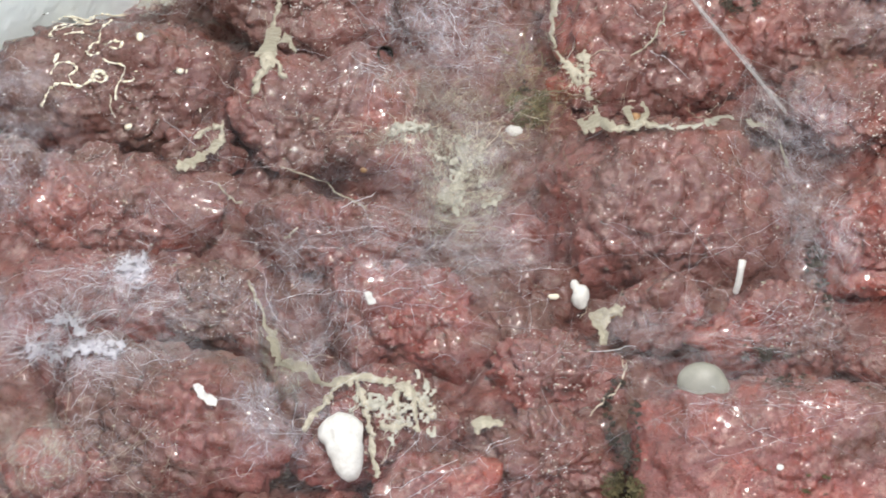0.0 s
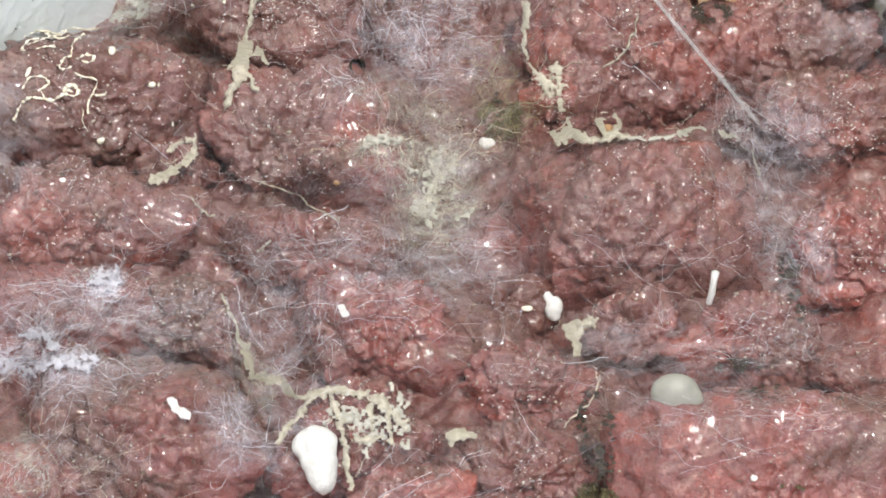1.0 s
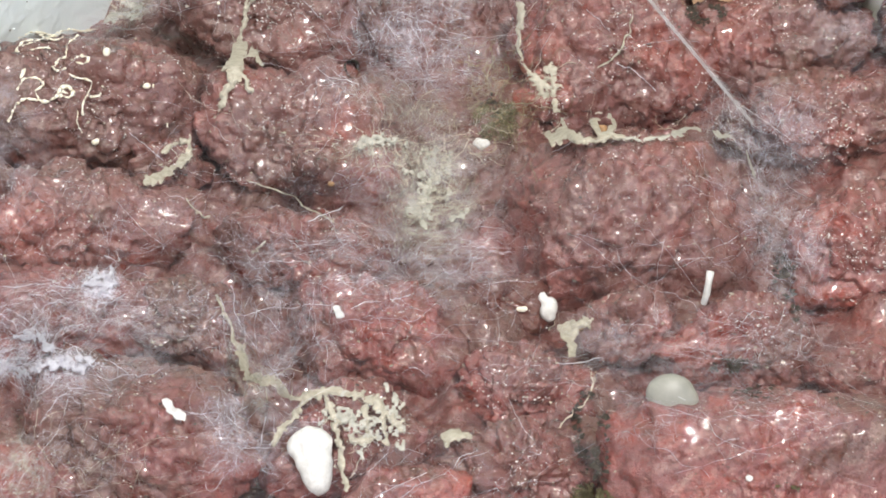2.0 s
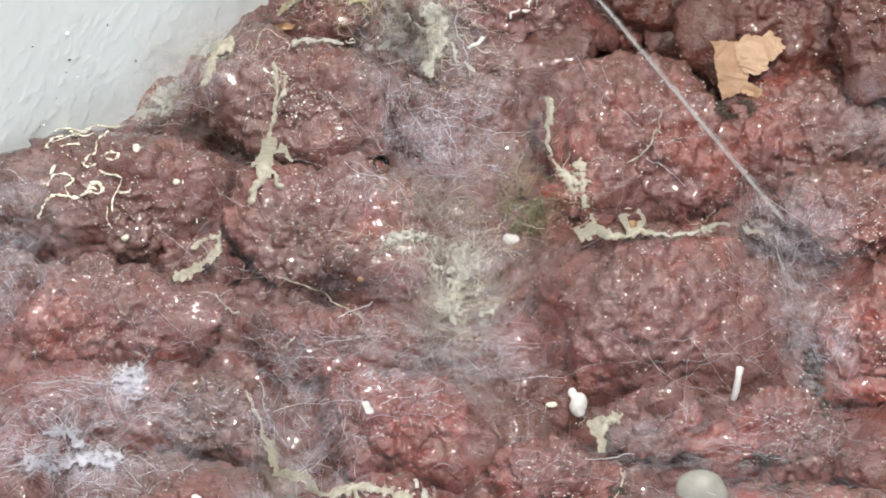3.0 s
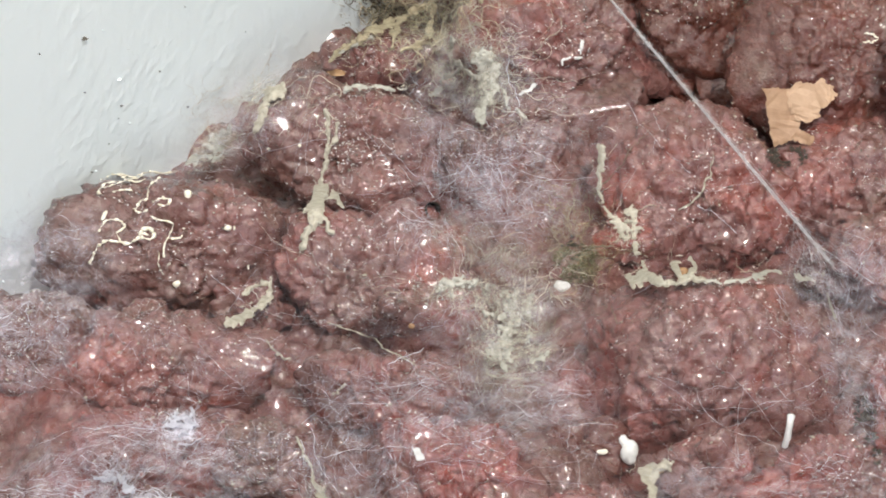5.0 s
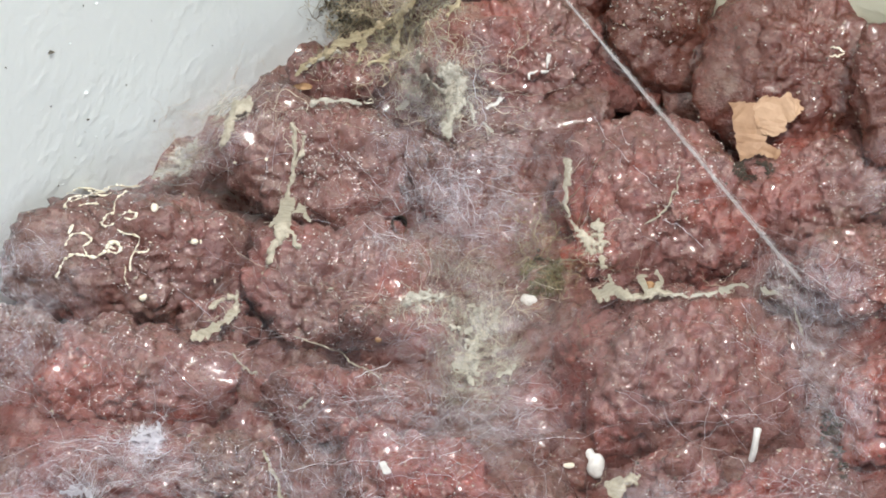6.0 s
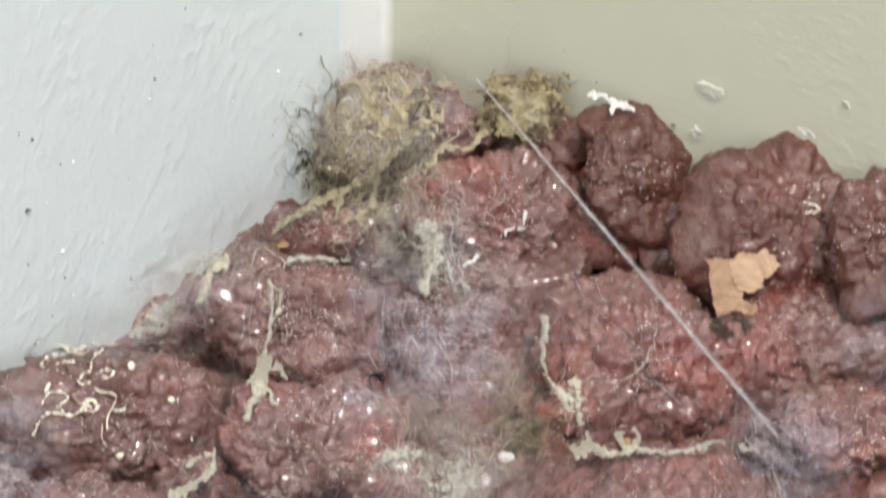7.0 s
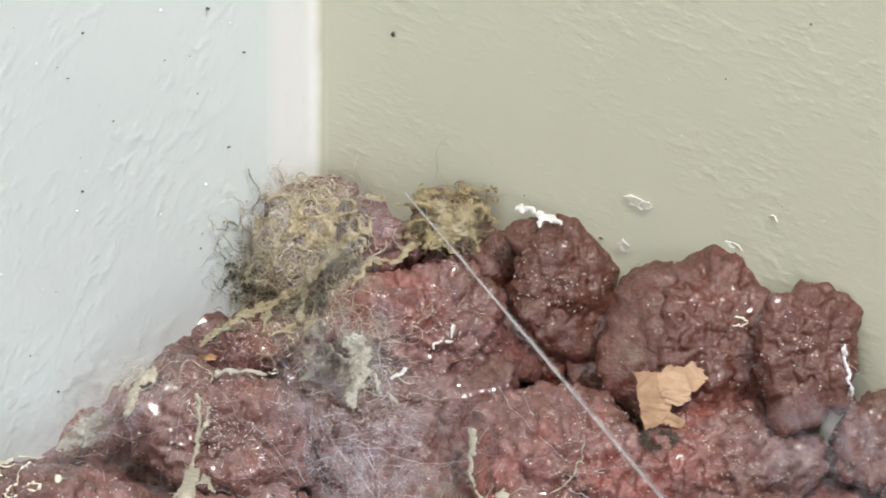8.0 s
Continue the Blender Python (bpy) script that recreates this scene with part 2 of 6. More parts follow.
def sphere(level):
    if level not in SPHERES:
        bm = bmesh.new()
        bmesh.ops.create_icosphere(bm, subdivisions=level, radius=1)
        v = np.array([x.co for x in bm.verts])
        f = np.array([[x.index for x in face.verts] for face in bm.faces])
        bm.free()
        SPHERES[level] = v / np.linalg.norm(v, axis=1)[:, None], f
    return SPHERES[level]


def rough_shape(a, b, c, seed, level, square=2.6, cuts=9, rough=1.0):
    """A chipped, pitted lump with the half-sizes a, b and c."""
    rng = np.random.default_rng(seed)
    v, f = sphere(level)
    q = v / (np.abs(v) ** square).sum(1)[:, None] ** (1 / square)
    for _ in range(cuts):
        nrm = rng.normal(size=3)
        nrm /= np.linalg.norm(nrm)
        q = q - nrm * np.maximum(q @ nrm - rng.uniform(0.70, 0.95), 0)[:, None] * 0.8
    p = q * (a, b, c)
    out = v / (a, b, c)
    out /= np.linalg.norm(out, axis=1)[:, None]
    size = (a * b * c) ** (1 / 3)
    s = seed * 31
    d = 0.12 * size * fbm(p / (0.9 * size) + seed, s, 2)
    d += rough * 0.0042 * fbm(p / 0.024, s + 5, 2)
    lumps = np.abs(fbm(p / 0.012, s + 9, 2))
    d += rough * 0.0025 * (lumps - 0.4)
    d += rough * 0.0010 * fbm(p / 0.0044, s + 13, 2)
    pits = value_noise(p / 0.006, s + 21)
    d -= rough * 0.0046 * np.clip(pits - 0.45, 0, 1) * 2
    return p + out * d[:, None], f


STONES = []   # points of the stones and the bed in the world, for resting things on them
# axes facing the camera, to fit things to its view: across, up, out
VIEW_TILT = radians(36.7)
ACROSS, UP, OUT = np.array((1.0, 0, 0)), np.array((0, math.sin(VIEW_TILT), math.cos(VIEW_TILT))), np.array((0, -math.cos(VIEW_TILT), math.sin(VIEW_TILT)))
VIEW_AXES = np.stack([ACROSS, UP, OUT], 1)


def lobed_shape(lobes, seed, level, square, cuts, rough, fine):
    """A knobbly stone of lobes (across, up, out, half-width, half-height, half-depth, turn) run together round the first one."""
    rng = np.random.default_rng(seed)
    v, f = sphere(level)
    reach = []
    for k, (x, y, z, a, b, c, turn) in enumerate(lobes):
        ct, st = math.cos(radians(turn)), math.sin(radians(turn))
        spin = np.array(((ct, -st, 0), (st, ct, 0), (0, 0, 1)))
        way, start = v @ spin / (a, b, c), -np.array((x, y, z)) @ spin / (a, b, c)
        if k == 0:
            reach.append((np.abs(way) ** square).sum(1) ** (-1 / square))
            continue
        along, length = way @ start, (way ** 2).sum(1)
        off = np.sqrt(np.maximum(start @ start - along ** 2 / length, 0))
        chord = np.sqrt(np.maximum(1 - off ** 2, 0) / length)
        reach.append(np.maximum(-along / length + chord, 0) * np.exp(-5 * np.maximum(off - 1, 0)))
    size = float(np.prod(lobes[0][3:6])) ** (1 / 3)
    sharp = 14 / size
    r = np.log(np.exp(sharp * np.array(reach)).sum(0)) / sharp
    p = v * r[:, None]
    for _ in range(cuts):      # broken faces
        nrm = rng.normal(size=3)
        nrm /= np.linalg.norm(nrm)
        d = p @ nrm
        p = p - nrm * np.maximum(d - d.max() * rng.uniform(0.66, 0.92), 0)[:, None] * 0.8
    out = p / (np.linalg.norm(p, axis=1)[:, None] + 1e-9)
    s = seed * 31
    d = min(rough, 1.0) * 0.04 * size + min(rough, 1.0) * 0.10 * size * fbm(p / (0.8 * size) + seed, s, 2)
    d += rough * 0.0052 * (np.abs(fbm(p / 0.021, s + 5, 2)) - 0.35)          # rounded knobs with creases between
    d += rough * (0.4 + 0.6 * fine) * 0.0034 * (np.abs(fbm(p / 0.0095, s + 9, 2)) - 0.35)
    d += rough * fine * 0.0016 * fbm(p / 0.0042, s + 13, 2)
    d -= rough * fine * 0.0075 * np.clip(value_noise(p / 0.0062, s + 21) - 0.42, 0, 1)     # pits
    return p + out * d[:, None], f


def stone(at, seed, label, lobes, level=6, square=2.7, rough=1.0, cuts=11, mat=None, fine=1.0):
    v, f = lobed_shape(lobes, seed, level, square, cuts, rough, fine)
    v = v @ VIEW_AXES.T
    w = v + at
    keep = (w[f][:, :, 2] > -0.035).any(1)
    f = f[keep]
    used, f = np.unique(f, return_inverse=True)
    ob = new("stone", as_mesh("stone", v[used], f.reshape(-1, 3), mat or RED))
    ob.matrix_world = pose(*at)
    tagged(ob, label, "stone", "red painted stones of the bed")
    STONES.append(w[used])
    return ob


# ---- walls and ground ----
CORNER = Vector((0.0107, 0.2264, 0))
LEFT_DIR = Vector((-math.cos(radians(54)), -math.sin(radians(54)), 0))     # along the white wall, towards the viewer
BACK_DIR = Vector((math.sin(radians(54)), -math.cos(radians(54)), 0))      # along the sage wall


def box(x0, x1, y0, y1, z0, z1, bevel=0.0):
    bm = bmesh.new()
    bmesh.ops.create_cube(bm, size=1)
    for v in bm.verts:
        v.co = ((x0 + x1) / 2 + v.co.x * (x1 - x0), (y0 + y1) / 2 + v.co.y * (y1 - y0), (z0 + z1) / 2 + v.co.z * (z1 - z0))
    if bevel:
        bmesh.ops.bevel(bm, geom=bm.edges[:], offset=bevel, segments=2, affect="EDGES")
    return bm


# local frame of both walls: x along the sage wall, -y along the white wall
FRAME = Matrix.Translation(CORNER) @ Matrix(((BACK_DIR.x, -LEFT_DIR.x, 0, 0), (BACK_DIR.y, -LEFT_DIR.y, 0, 0), (0, 0, 1, 0), (0, 0, 0, 1)))
white_wall = tagged(part("wall_west", box(-0.2, 0.0, -2.6, 0.2, -0.3, 2.5), WHITE_WALL), "bluish white painted rough plaster wall", "wall", kind="structure")
sage_wall = tagged(part("wall_north", box(0.0, 2.6, 0.0, 0.2, -0.3, 2.5), GREEN_WALL), "pale sage green painted rough plaster wall", "wall", kind="structure")
profile = [(-0.0008, -0.058), (0.0003, -0.044), (0.0007, -0.030), (0.0008, -0.010)] + [(0.0083 - 0.0075 * math.cos(a), -0.0083 + 0.0078 * math.sin(a)) for a in np.linspace(0, math.pi / 2, 9)] + [(0.014, 0.0008), (0.014, 0.004), (-0.004, 0.004), (-0.004, -0.058)]
bm = bmesh.new()
face = bm.faces.new([bm.verts.new((x, y, -0.2)) for x, y in profile])
grown = bmesh.ops.extrude_face_region(bm, geom=[face])["geom"]
bmesh.ops.translate(bm, verts=[g for g in grown if isinstance(g, bmesh.types.BMVert)], vec=(0, 0, 2.7))
bmesh.ops.recalc_face_normals(bm, faces=bm.faces[:])
strip = tagged(part("trim", bm, BOUNCE_STRIP), "rounded strip in the wall corner, coloured cream for bounced light", "trim", kind="structure")
for ob in (white_wall, sage_wall, strip):
    ob.matrix_world = FRAME

near = np.arange(-0.42, 0.4201, 0.0025)
deep = np.arange(-0.62, 0.5201, 0.0025)
gx, gy = np.meshgrid(near, deep, indexing="ij")
flat = np.stack([gx.ravel(), gy.ravel(), np.zeros(gx.size)], 1)
gz = -0.008 + 0.012 * fbm(flat / 0.06, 71, 2) + 0.006 * fbm(flat / 0.02, 75, 2) + 0.003 * np.abs(fbm(flat / 0.009, 79, 2)) + 0.002 * fbm(flat / 0.005, 83, 1)
bed_points = flat + np.stack([0 * gz, 0 * gz, gz], 1)
ni, nj = gx.shape
idx = np.arange(ni * nj).reshape(ni, nj)
quads = np.stack([idx[:-1, :-1], idx[1:, :-1], idx[1:, 1:], idx[:-1, 1:]], -1).reshape(-1, 4)
rel = bed_points[quads].mean(1) - np.array(CORNER)
quads = quads[(rel @ np.array(BACK_DIR) > -0.006) & (rel @ np.array(LEFT_DIR) > -0.006)]
used, quads = np.unique(quads, return_inverse=True)
bed_points, quads = bed_points[used], quads.reshape(-1, 4)
bed = tagged(new("mortar_bed", as_mesh("mortar_bed", bed_points, quads, RED)), "red painted lumpy mortar between the stones", "mortar", kind="structure")
STONES.append(bed_points)
ground = tagged(part("ground", box(-60, 60, -60, 60, -0.4, -0.05), CONCRETE), "grey concrete ground round the stone bed", "ground", kind="structure")

# ---- stones ----
stone((-0.1316, -0.0913, 0.0200), 3, "domed red painted stone with pale dribbles beside the white wall", [(0.0000, 0.0000, 0.0000, 0.0605, 0.0397, 0.0274, 0), (-0.0481, 0.0016, 0.0000, 0.0326, 0.0348, 0.0238, 20), (0.0434, 0.0140, 0.0000, 0.0186, 0.0233, 0.0161, 0)])
stone((-0.0396, -0.0049, 0.0200), 5, "rounded red painted stone with a dusty web stem", [(0.0000, 0.0000, 0.0000, 0.0505, 0.0377, 0.0252, -6), (-0.0416, 0.0160, 0.0000, 0.0304, 0.0240, 0.0183, 0), (0.0272, 0.0128, 0.0000, 0.0230, 0.0249, 0.0178, 0), (-0.0064, -0.0288, -0.0060, 0.0384, 0.0208, 0.0166, 0)])
stone((0.0775, 0.0839, 0.0300), 7, "lumpy red painted stone under a pale web clump", [(0.0000, 0.0000, 0.0000, 0.0433, 0.0322, 0.0215, -8), (-0.0378, 0.0099, 0.0000, 0.0312, 0.0246, 0.0178, 0), (0.0279, -0.0197, 0.0000, 0.0312, 0.0236, 0.0173, 0), (0.0099, 0.0213, 0.0000, 0.0230, 0.0181, 0.0143, 0)], rough=1.2)
stone((-0.0310, 0.0867, 0.0200), 9, "small red stone under root fibres by the wall", [(0.0000, 0.0000, 0.0000, 0.0280, 0.0181, 0.0125, 0)], level=5)
stone((0.0527, 0.1442, 0.0500), 11, "red painted knob of stone in the root heap", [(0.0000, 0.0000, 0.0000, 0.0260, 0.0193, 0.0129, 0)], level=5)
stone((0.0163, 0.1820, 0.0300), 13, "stone buried in a heap of dry root fibres", [(0.0000, 0.0000, 0.0000, 0.0441, 0.0322, 0.0216, 0), (-0.0271, -0.0203, 0.0000, 0.0237, 0.0237, 0.0174, 0)], level=5)
stone((0.1533, 0.0955, 0.0543), 15, "tall narrow red painted stone against the sage wall", [(0.0000, 0.0000, 0.0000, 0.0282, 0.0419, 0.0156, -10), (-0.0082, 0.0295, 0.0000, 0.0249, 0.0157, 0.0103, -8), (0.0147, 0.0115, 0.0000, 0.0180, 0.0246, 0.0114, -25), (0.0098, -0.0377, 0.0000, 0.0311, 0.0229, 0.0135, 0)], mat=RED_BROWN_SHADED, fine=0.55, cuts=9)
stone((0.2368, 0.0343, 0.0573), 17, "big glossy red painted stone against the sage wall", [(0.0000, 0.0000, 0.0000, 0.0465, 0.0411, 0.0233, 0), (0.0103, 0.0337, 0.0000, 0.0257, 0.0244, 0.0162, 0), (-0.0321, 0.0209, 0.0000, 0.0305, 0.0209, 0.0145, 15), (-0.0497, 0.0241, 0.0000, 0.0176, 0.0135, 0.0107, 0), (0.0289, -0.0112, 0.0000, 0.0241, 0.0257, 0.0160, 0), (-0.0096, -0.0305, 0.0000, 0.0481, 0.0289, 0.0182, 0), (-0.0449, -0.0080, 0.0000, 0.0257, 0.0289, 0.0168, 0)], mat=RED_BROWN_SHADED, rough=1.15, fine=0.6)
stone((0.2862, -0.0013, 0.0803), 19, "upright red painted stone against the sage wall", [(0.0000, 0.0000, 0.0000, 0.0258, 0.0315, 0.0149, -6), (-0.0032, -0.0315, 0.0000, 0.0284, 0.0221, 0.0134, 0), (-0.0136, 0.0299, 0.0000, 0.0107, 0.0145, 0.0081, 0), (0.0142, 0.0142, 0.0000, 0.0132, 0.0151, 0.0094, 0)], level=6, mat=RED_BROWN_SHADED, rough=1.1, fine=0.6)
stone((0.0992, 0.1348, 0.0435), 21, "dark red stone low in a gap", [(0.0000, 0.0000, 0.0000, 0.0299, 0.0250, 0.0131, 0), (0.0233, -0.0333, 0.0000, 0.0333, 0.0283, 0.0131, 0), (0.0366, -0.0482, 0.0000, 0.0266, 0.0233, 0.0124, 0)], level=5, mat=RED_BROWN_SHADED, rough=0.9, fine=0.5)
stone((0.1587, -0.0368, 0.0120), 23, "large red painted stone beneath the taut web strand", [(0.0000, 0.0000, 0.0000, 0.0570, 0.0475, 0.0308, -20), (-0.0127, 0.0428, 0.0000, 0.0374, 0.0317, 0.0232, -10), (0.0364, -0.0253, 0.0000, 0.0285, 0.0269, 0.0207, 0), (-0.0428, 0.0127, 0.0000, 0.0222, 0.0349, 0.0181, 0)])
stone((0.2490, -0.0257, 0.0120), 25, "flat red painted stone beside the dry leaf", [(0.0000, 0.0000, 0.0000, 0.0557, 0.0334, 0.0266, 8), (0.0239, 0.0191, 0.0000, 0.0286, 0.0216, 0.0196, 0)])
stone((0.0473, 0.0112, -0.0120), 27, "low red stone in the hollow by the web funnel", [(0.0000, 0.0000, 0.0000, 0.0534, 0.0340, 0.0209, 0), (0.0292, -0.0227, 0.0000, 0.0292, 0.0227, 0.0158, 0)])
stone((-0.0383, -0.1087, 0.0100), 29, "broad low red painted slab of stone", [(0.0000, 0.0000, 0.0000, 0.0464, 0.0334, 0.0225, -15), (0.0402, -0.0186, 0.0000, 0.0464, 0.0272, 0.0195, -10), (-0.0263, 0.0093, 0.0000, 0.0216, 0.0201, 0.0158, 0), (0.0309, 0.0170, 0.0000, 0.0294, 0.0216, 0.0166, -10)])
stone((-0.0933, -0.1310, 0.0080), 30, "small red stone with a pale web tuft by a dark gap", [(0.0000, 0.0000, 0.0000, 0.0221, 0.0154, 0.0104, 0)], level=5)
stone((0.1498, -0.1854, 0.0140), 31, "large domed red painted stone with a bright red patch", [(0.0000, 0.0000, 0.0000, 0.0752, 0.0451, 0.0318, 0), (-0.0406, -0.0165, 0.0000, 0.0376, 0.0346, 0.0264, 0), (0.0451, -0.0075, 0.0000, 0.0331, 0.0391, 0.0256, 0)])
stone((-0.1482, -0.1829, 0.0120), 33, "rounded red painted stone with dusty webs", [(0.0000, 0.0000, 0.0000, 0.0452, 0.0286, 0.0199, -5), (0.0542, -0.0045, 0.0000, 0.0391, 0.0226, 0.0168, -15), (0.0286, 0.0000, 0.0000, 0.0286, 0.0235, 0.0173, 0), (0.0843, -0.0136, 0.0000, 0.0241, 0.0166, 0.0136, -20)])
stone((-0.2199, -0.1626, 0.0060), 35, "red painted stone under a grey web by the white wall", [(0.0000, 0.0000, 0.0000, 0.0456, 0.0258, 0.0185, 0)])
stone((0.2684, -0.2042, 0.0120), 37, "red painted stone beyond a webbed gap", [(0.0000, 0.0000, 0.0000, 0.0335, 0.0353, 0.0210, 0), (0.0239, -0.0090, 0.0000, 0.0329, 0.0359, 0.0208, 0)], mat=RED_WARM)
stone((-0.1077, -0.3572, 0.0180), 39, "large red painted stone with a white chip", [(0.0000, 0.0000, 0.0000, 0.0606, 0.0395, 0.0272, 4), (0.0437, -0.0085, 0.0000, 0.0338, 0.0324, 0.0237, -25), (-0.0310, 0.0197, 0.0000, 0.0338, 0.0240, 0.0192, 0)], mat=RED_WARM)
stone((-0.1354, -0.2592, 0.0100), 41, "red painted stone covered by a white sheet web", [(0.0000, 0.0000, 0.0000, 0.0586, 0.0249, 0.0191, 0), (-0.0352, -0.0073, 0.0000, 0.0381, 0.0220, 0.0175, 0)], mat=RED_WARM)
stone((-0.0838, -0.2682, 0.0120), 43, "bright red painted stone edge", [(0.0000, 0.0000, 0.0000, 0.0292, 0.0228, 0.0150, -15), (0.0146, -0.0146, 0.0000, 0.0175, 0.0234, 0.0125, 0)], level=6, mat=RED_BRIGHT)
stone((0.0126, -0.2657, 0.0060), 45, "red painted stone with a small white fleck", [(0.0000, 0.0000, 0.0000, 0.0381, 0.0287, 0.0191, 0), (0.0278, -0.0146, 0.0000, 0.0278, 0.0220, 0.0158, 0), (-0.0220, 0.0146, 0.0000, 0.0234, 0.0190, 0.0143, 0)], mat=RED_WARM)
stone((0.0051, -0.3612, 0.0140), 47, "red painted stone with a crust and a white lump", [(0.0000, 0.0000, 0.0000, 0.0423, 0.0276, 0.0190, 0), (-0.0282, -0.0113, 0.0000, 0.0254, 0.0225, 0.0165, 0)], mat=RED_WARM)
stone((0.1483, -0.2682, 0.0120), 49, "bright red painted angular stone", [(0.0000, 0.0000, 0.0000, 0.0257, 0.0193, 0.0128, 20)], level=5, mat=RED_BRIGHT)
stone((0.2090, -0.2792, 0.0080), 51, "flat sloping red painted stone", [(0.0000, 0.0000, 0.0000, 0.0408, 0.0233, 0.0166, -20), (-0.0335, -0.0044, 0.0000, 0.0247, 0.0175, 0.0136, 0)], mat=RED_WARM)
stone((0.2101, -0.3968, 0.0240), 53, "long red painted block of stone with a cracked edge", [(0.0000, 0.0000, 0.0000, 0.0832, 0.0374, 0.0320, 0)], square=5.0, cuts=2, rough=0.8, mat=RED_WARM)
stone((0.0975, -0.3115, -0.0040), 55, "crumbly orange-red painted stone", [(0.0000, 0.0000, 0.0000, 0.0346, 0.0245, 0.0166, 0), (-0.0202, 0.0087, 0.0000, 0.0216, 0.0202, 0.0145, 0)], rough=1.5, mat=RED_WARM)
stone((0.0894, -0.3751, 0.0040), 56, "crumbly orange-red painted stone at the front", [(0.0000, 0.0000, 0.0000, 0.0422, 0.0239, 0.0171, 0), (-0.0309, 0.0056, 0.0000, 0.0253, 0.0197, 0.0149, 0)], rough=1.5, mat=RED_WARM)
stone((0.0798, -0.2304, -0.0080), 57, "dark brown-red stone low in a gap", [(0.0000, 0.0000, 0.0000, 0.0327, 0.0155, 0.0116, 0)], level=5, mat=RED_BROWN_SHADED)
stone((0.2648, -0.3042, 0.0080), 59, "small rounded red painted stone", [(0.0000, 0.0000, 0.0000, 0.0317, 0.0150, 0.0112, 0)], level=5, mat=RED_WARM)
stone((0.2651, -0.0946, 0.0100), 61, "rounded red painted stone with a pale edge", [(0.0000, 0.0000, 0.0000, 0.0466, 0.0286, 0.0200, -5), (0.0295, -0.0124, 0.0000, 0.0280, 0.0249, 0.0182, 0)])
stone((0.2236, -0.0883, -0.0000), 65, "small red stone under the web strand", [(0.0000, 0.0000, 0.0000, 0.0219, 0.0156, 0.0105, 0)], level=5)
stone((0.3251, -0.0271, 0.0328), 67, "red painted stone low at the sage wall", [(0.0000, 0.0000, 0.0000, 0.0300, 0.0269, 0.0171, 0)], level=5, mat=RED_BROWN_SHADED)
stone((0.1827, 0.0759, 0.0300), 69, "red painted stone filling the saddle between two stones", [(0.0000, 0.0000, 0.0000, 0.0262, 0.0311, 0.0096, 0), (0.0033, -0.0229, 0.0000, 0.0360, 0.0229, 0.0087, 0)], level=5, mat=RED_BROWN_SHADED, rough=0.8, fine=0.45)
stone((0.0896, 0.1440, 0.0693), 73, "stone covered by yellow root fibres against the sage wall", [(0.0000, 0.0000, 0.0000, 0.0239, 0.0192, 0.0126, 0)], level=5, mat=RED_BROWN_SHADED)
stone((0.0704, 0.0443, 0.0060), 77, "low red stone in the dark gap below the lumpy stone", [(0.0000, 0.0000, 0.0000, 0.0489, 0.0189, 0.0149, 0), (0.0424, 0.0049, 0.0000, 0.0326, 0.0245, 0.0149, 0)], level=5)
stone((0.1511, 0.0843, 0.0120), 89, "brown-red stone wedged in a gap behind the taut strand", [(0.0000, 0.0000, 0.0000, 0.0396, 0.0191, 0.0142, -12), (-0.0297, 0.0099, 0.0000, 0.0264, 0.0181, 0.0137, 0)], level=5, mat=RED_BROWN_SHADED, rough=1.1, fine=0.8)
stone((-0.0156, -0.1944, -0.0000), 79, "low red stone under the webs in the middle", [(0.0000, 0.0000, 0.0000, 0.0511, 0.0211, 0.0163, -5)], mat=RED_WARM)
stone((0.1179, -0.0706, 0.0060), 81, "small red stone beside the pale crust", [(0.0000, 0.0000, 0.0000, 0.0188, 0.0173, 0.0109, 0)], level=5, mat=RED_BRIGHT)
stone((-0.1547, -0.3833, 0.0040), 83, "red painted stone at the front under dusty web", [(0.0000, 0.0000, 0.0000, 0.0364, 0.0196, 0.0142, 0)], level=5, mat=RED_WARM)
stone((0.0300, -0.3998, 0.0080), 85, "red painted stone at the front beside the block", [(0.0000, 0.0000, 0.0000, 0.0389, 0.0195, 0.0144, 0)], level=5, mat=RED_WARM)
stone((-0.0179, -0.1562, 0.0300), 87, "small red knob of stone on the slab", [(0.0000, 0.0000, 0.0000, 0.0097, 0.0079, 0.0083, 0)], level=4)

# ---- how far the stones stand out towards the camera, to lay things on ----
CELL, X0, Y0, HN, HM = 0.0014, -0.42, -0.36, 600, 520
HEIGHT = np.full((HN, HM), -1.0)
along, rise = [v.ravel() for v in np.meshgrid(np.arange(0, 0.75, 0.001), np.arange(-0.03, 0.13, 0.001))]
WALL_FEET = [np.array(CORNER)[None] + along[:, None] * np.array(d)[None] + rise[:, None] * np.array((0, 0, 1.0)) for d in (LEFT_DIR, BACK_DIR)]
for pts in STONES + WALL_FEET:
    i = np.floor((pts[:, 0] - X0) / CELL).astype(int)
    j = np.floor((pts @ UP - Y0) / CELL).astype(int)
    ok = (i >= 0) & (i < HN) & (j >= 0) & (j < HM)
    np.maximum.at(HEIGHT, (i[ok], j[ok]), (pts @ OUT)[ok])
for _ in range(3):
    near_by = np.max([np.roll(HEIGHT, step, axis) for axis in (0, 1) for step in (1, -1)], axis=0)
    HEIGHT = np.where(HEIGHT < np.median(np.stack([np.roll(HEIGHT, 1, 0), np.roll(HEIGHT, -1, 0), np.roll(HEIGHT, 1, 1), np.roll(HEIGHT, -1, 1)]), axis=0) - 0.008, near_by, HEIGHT)
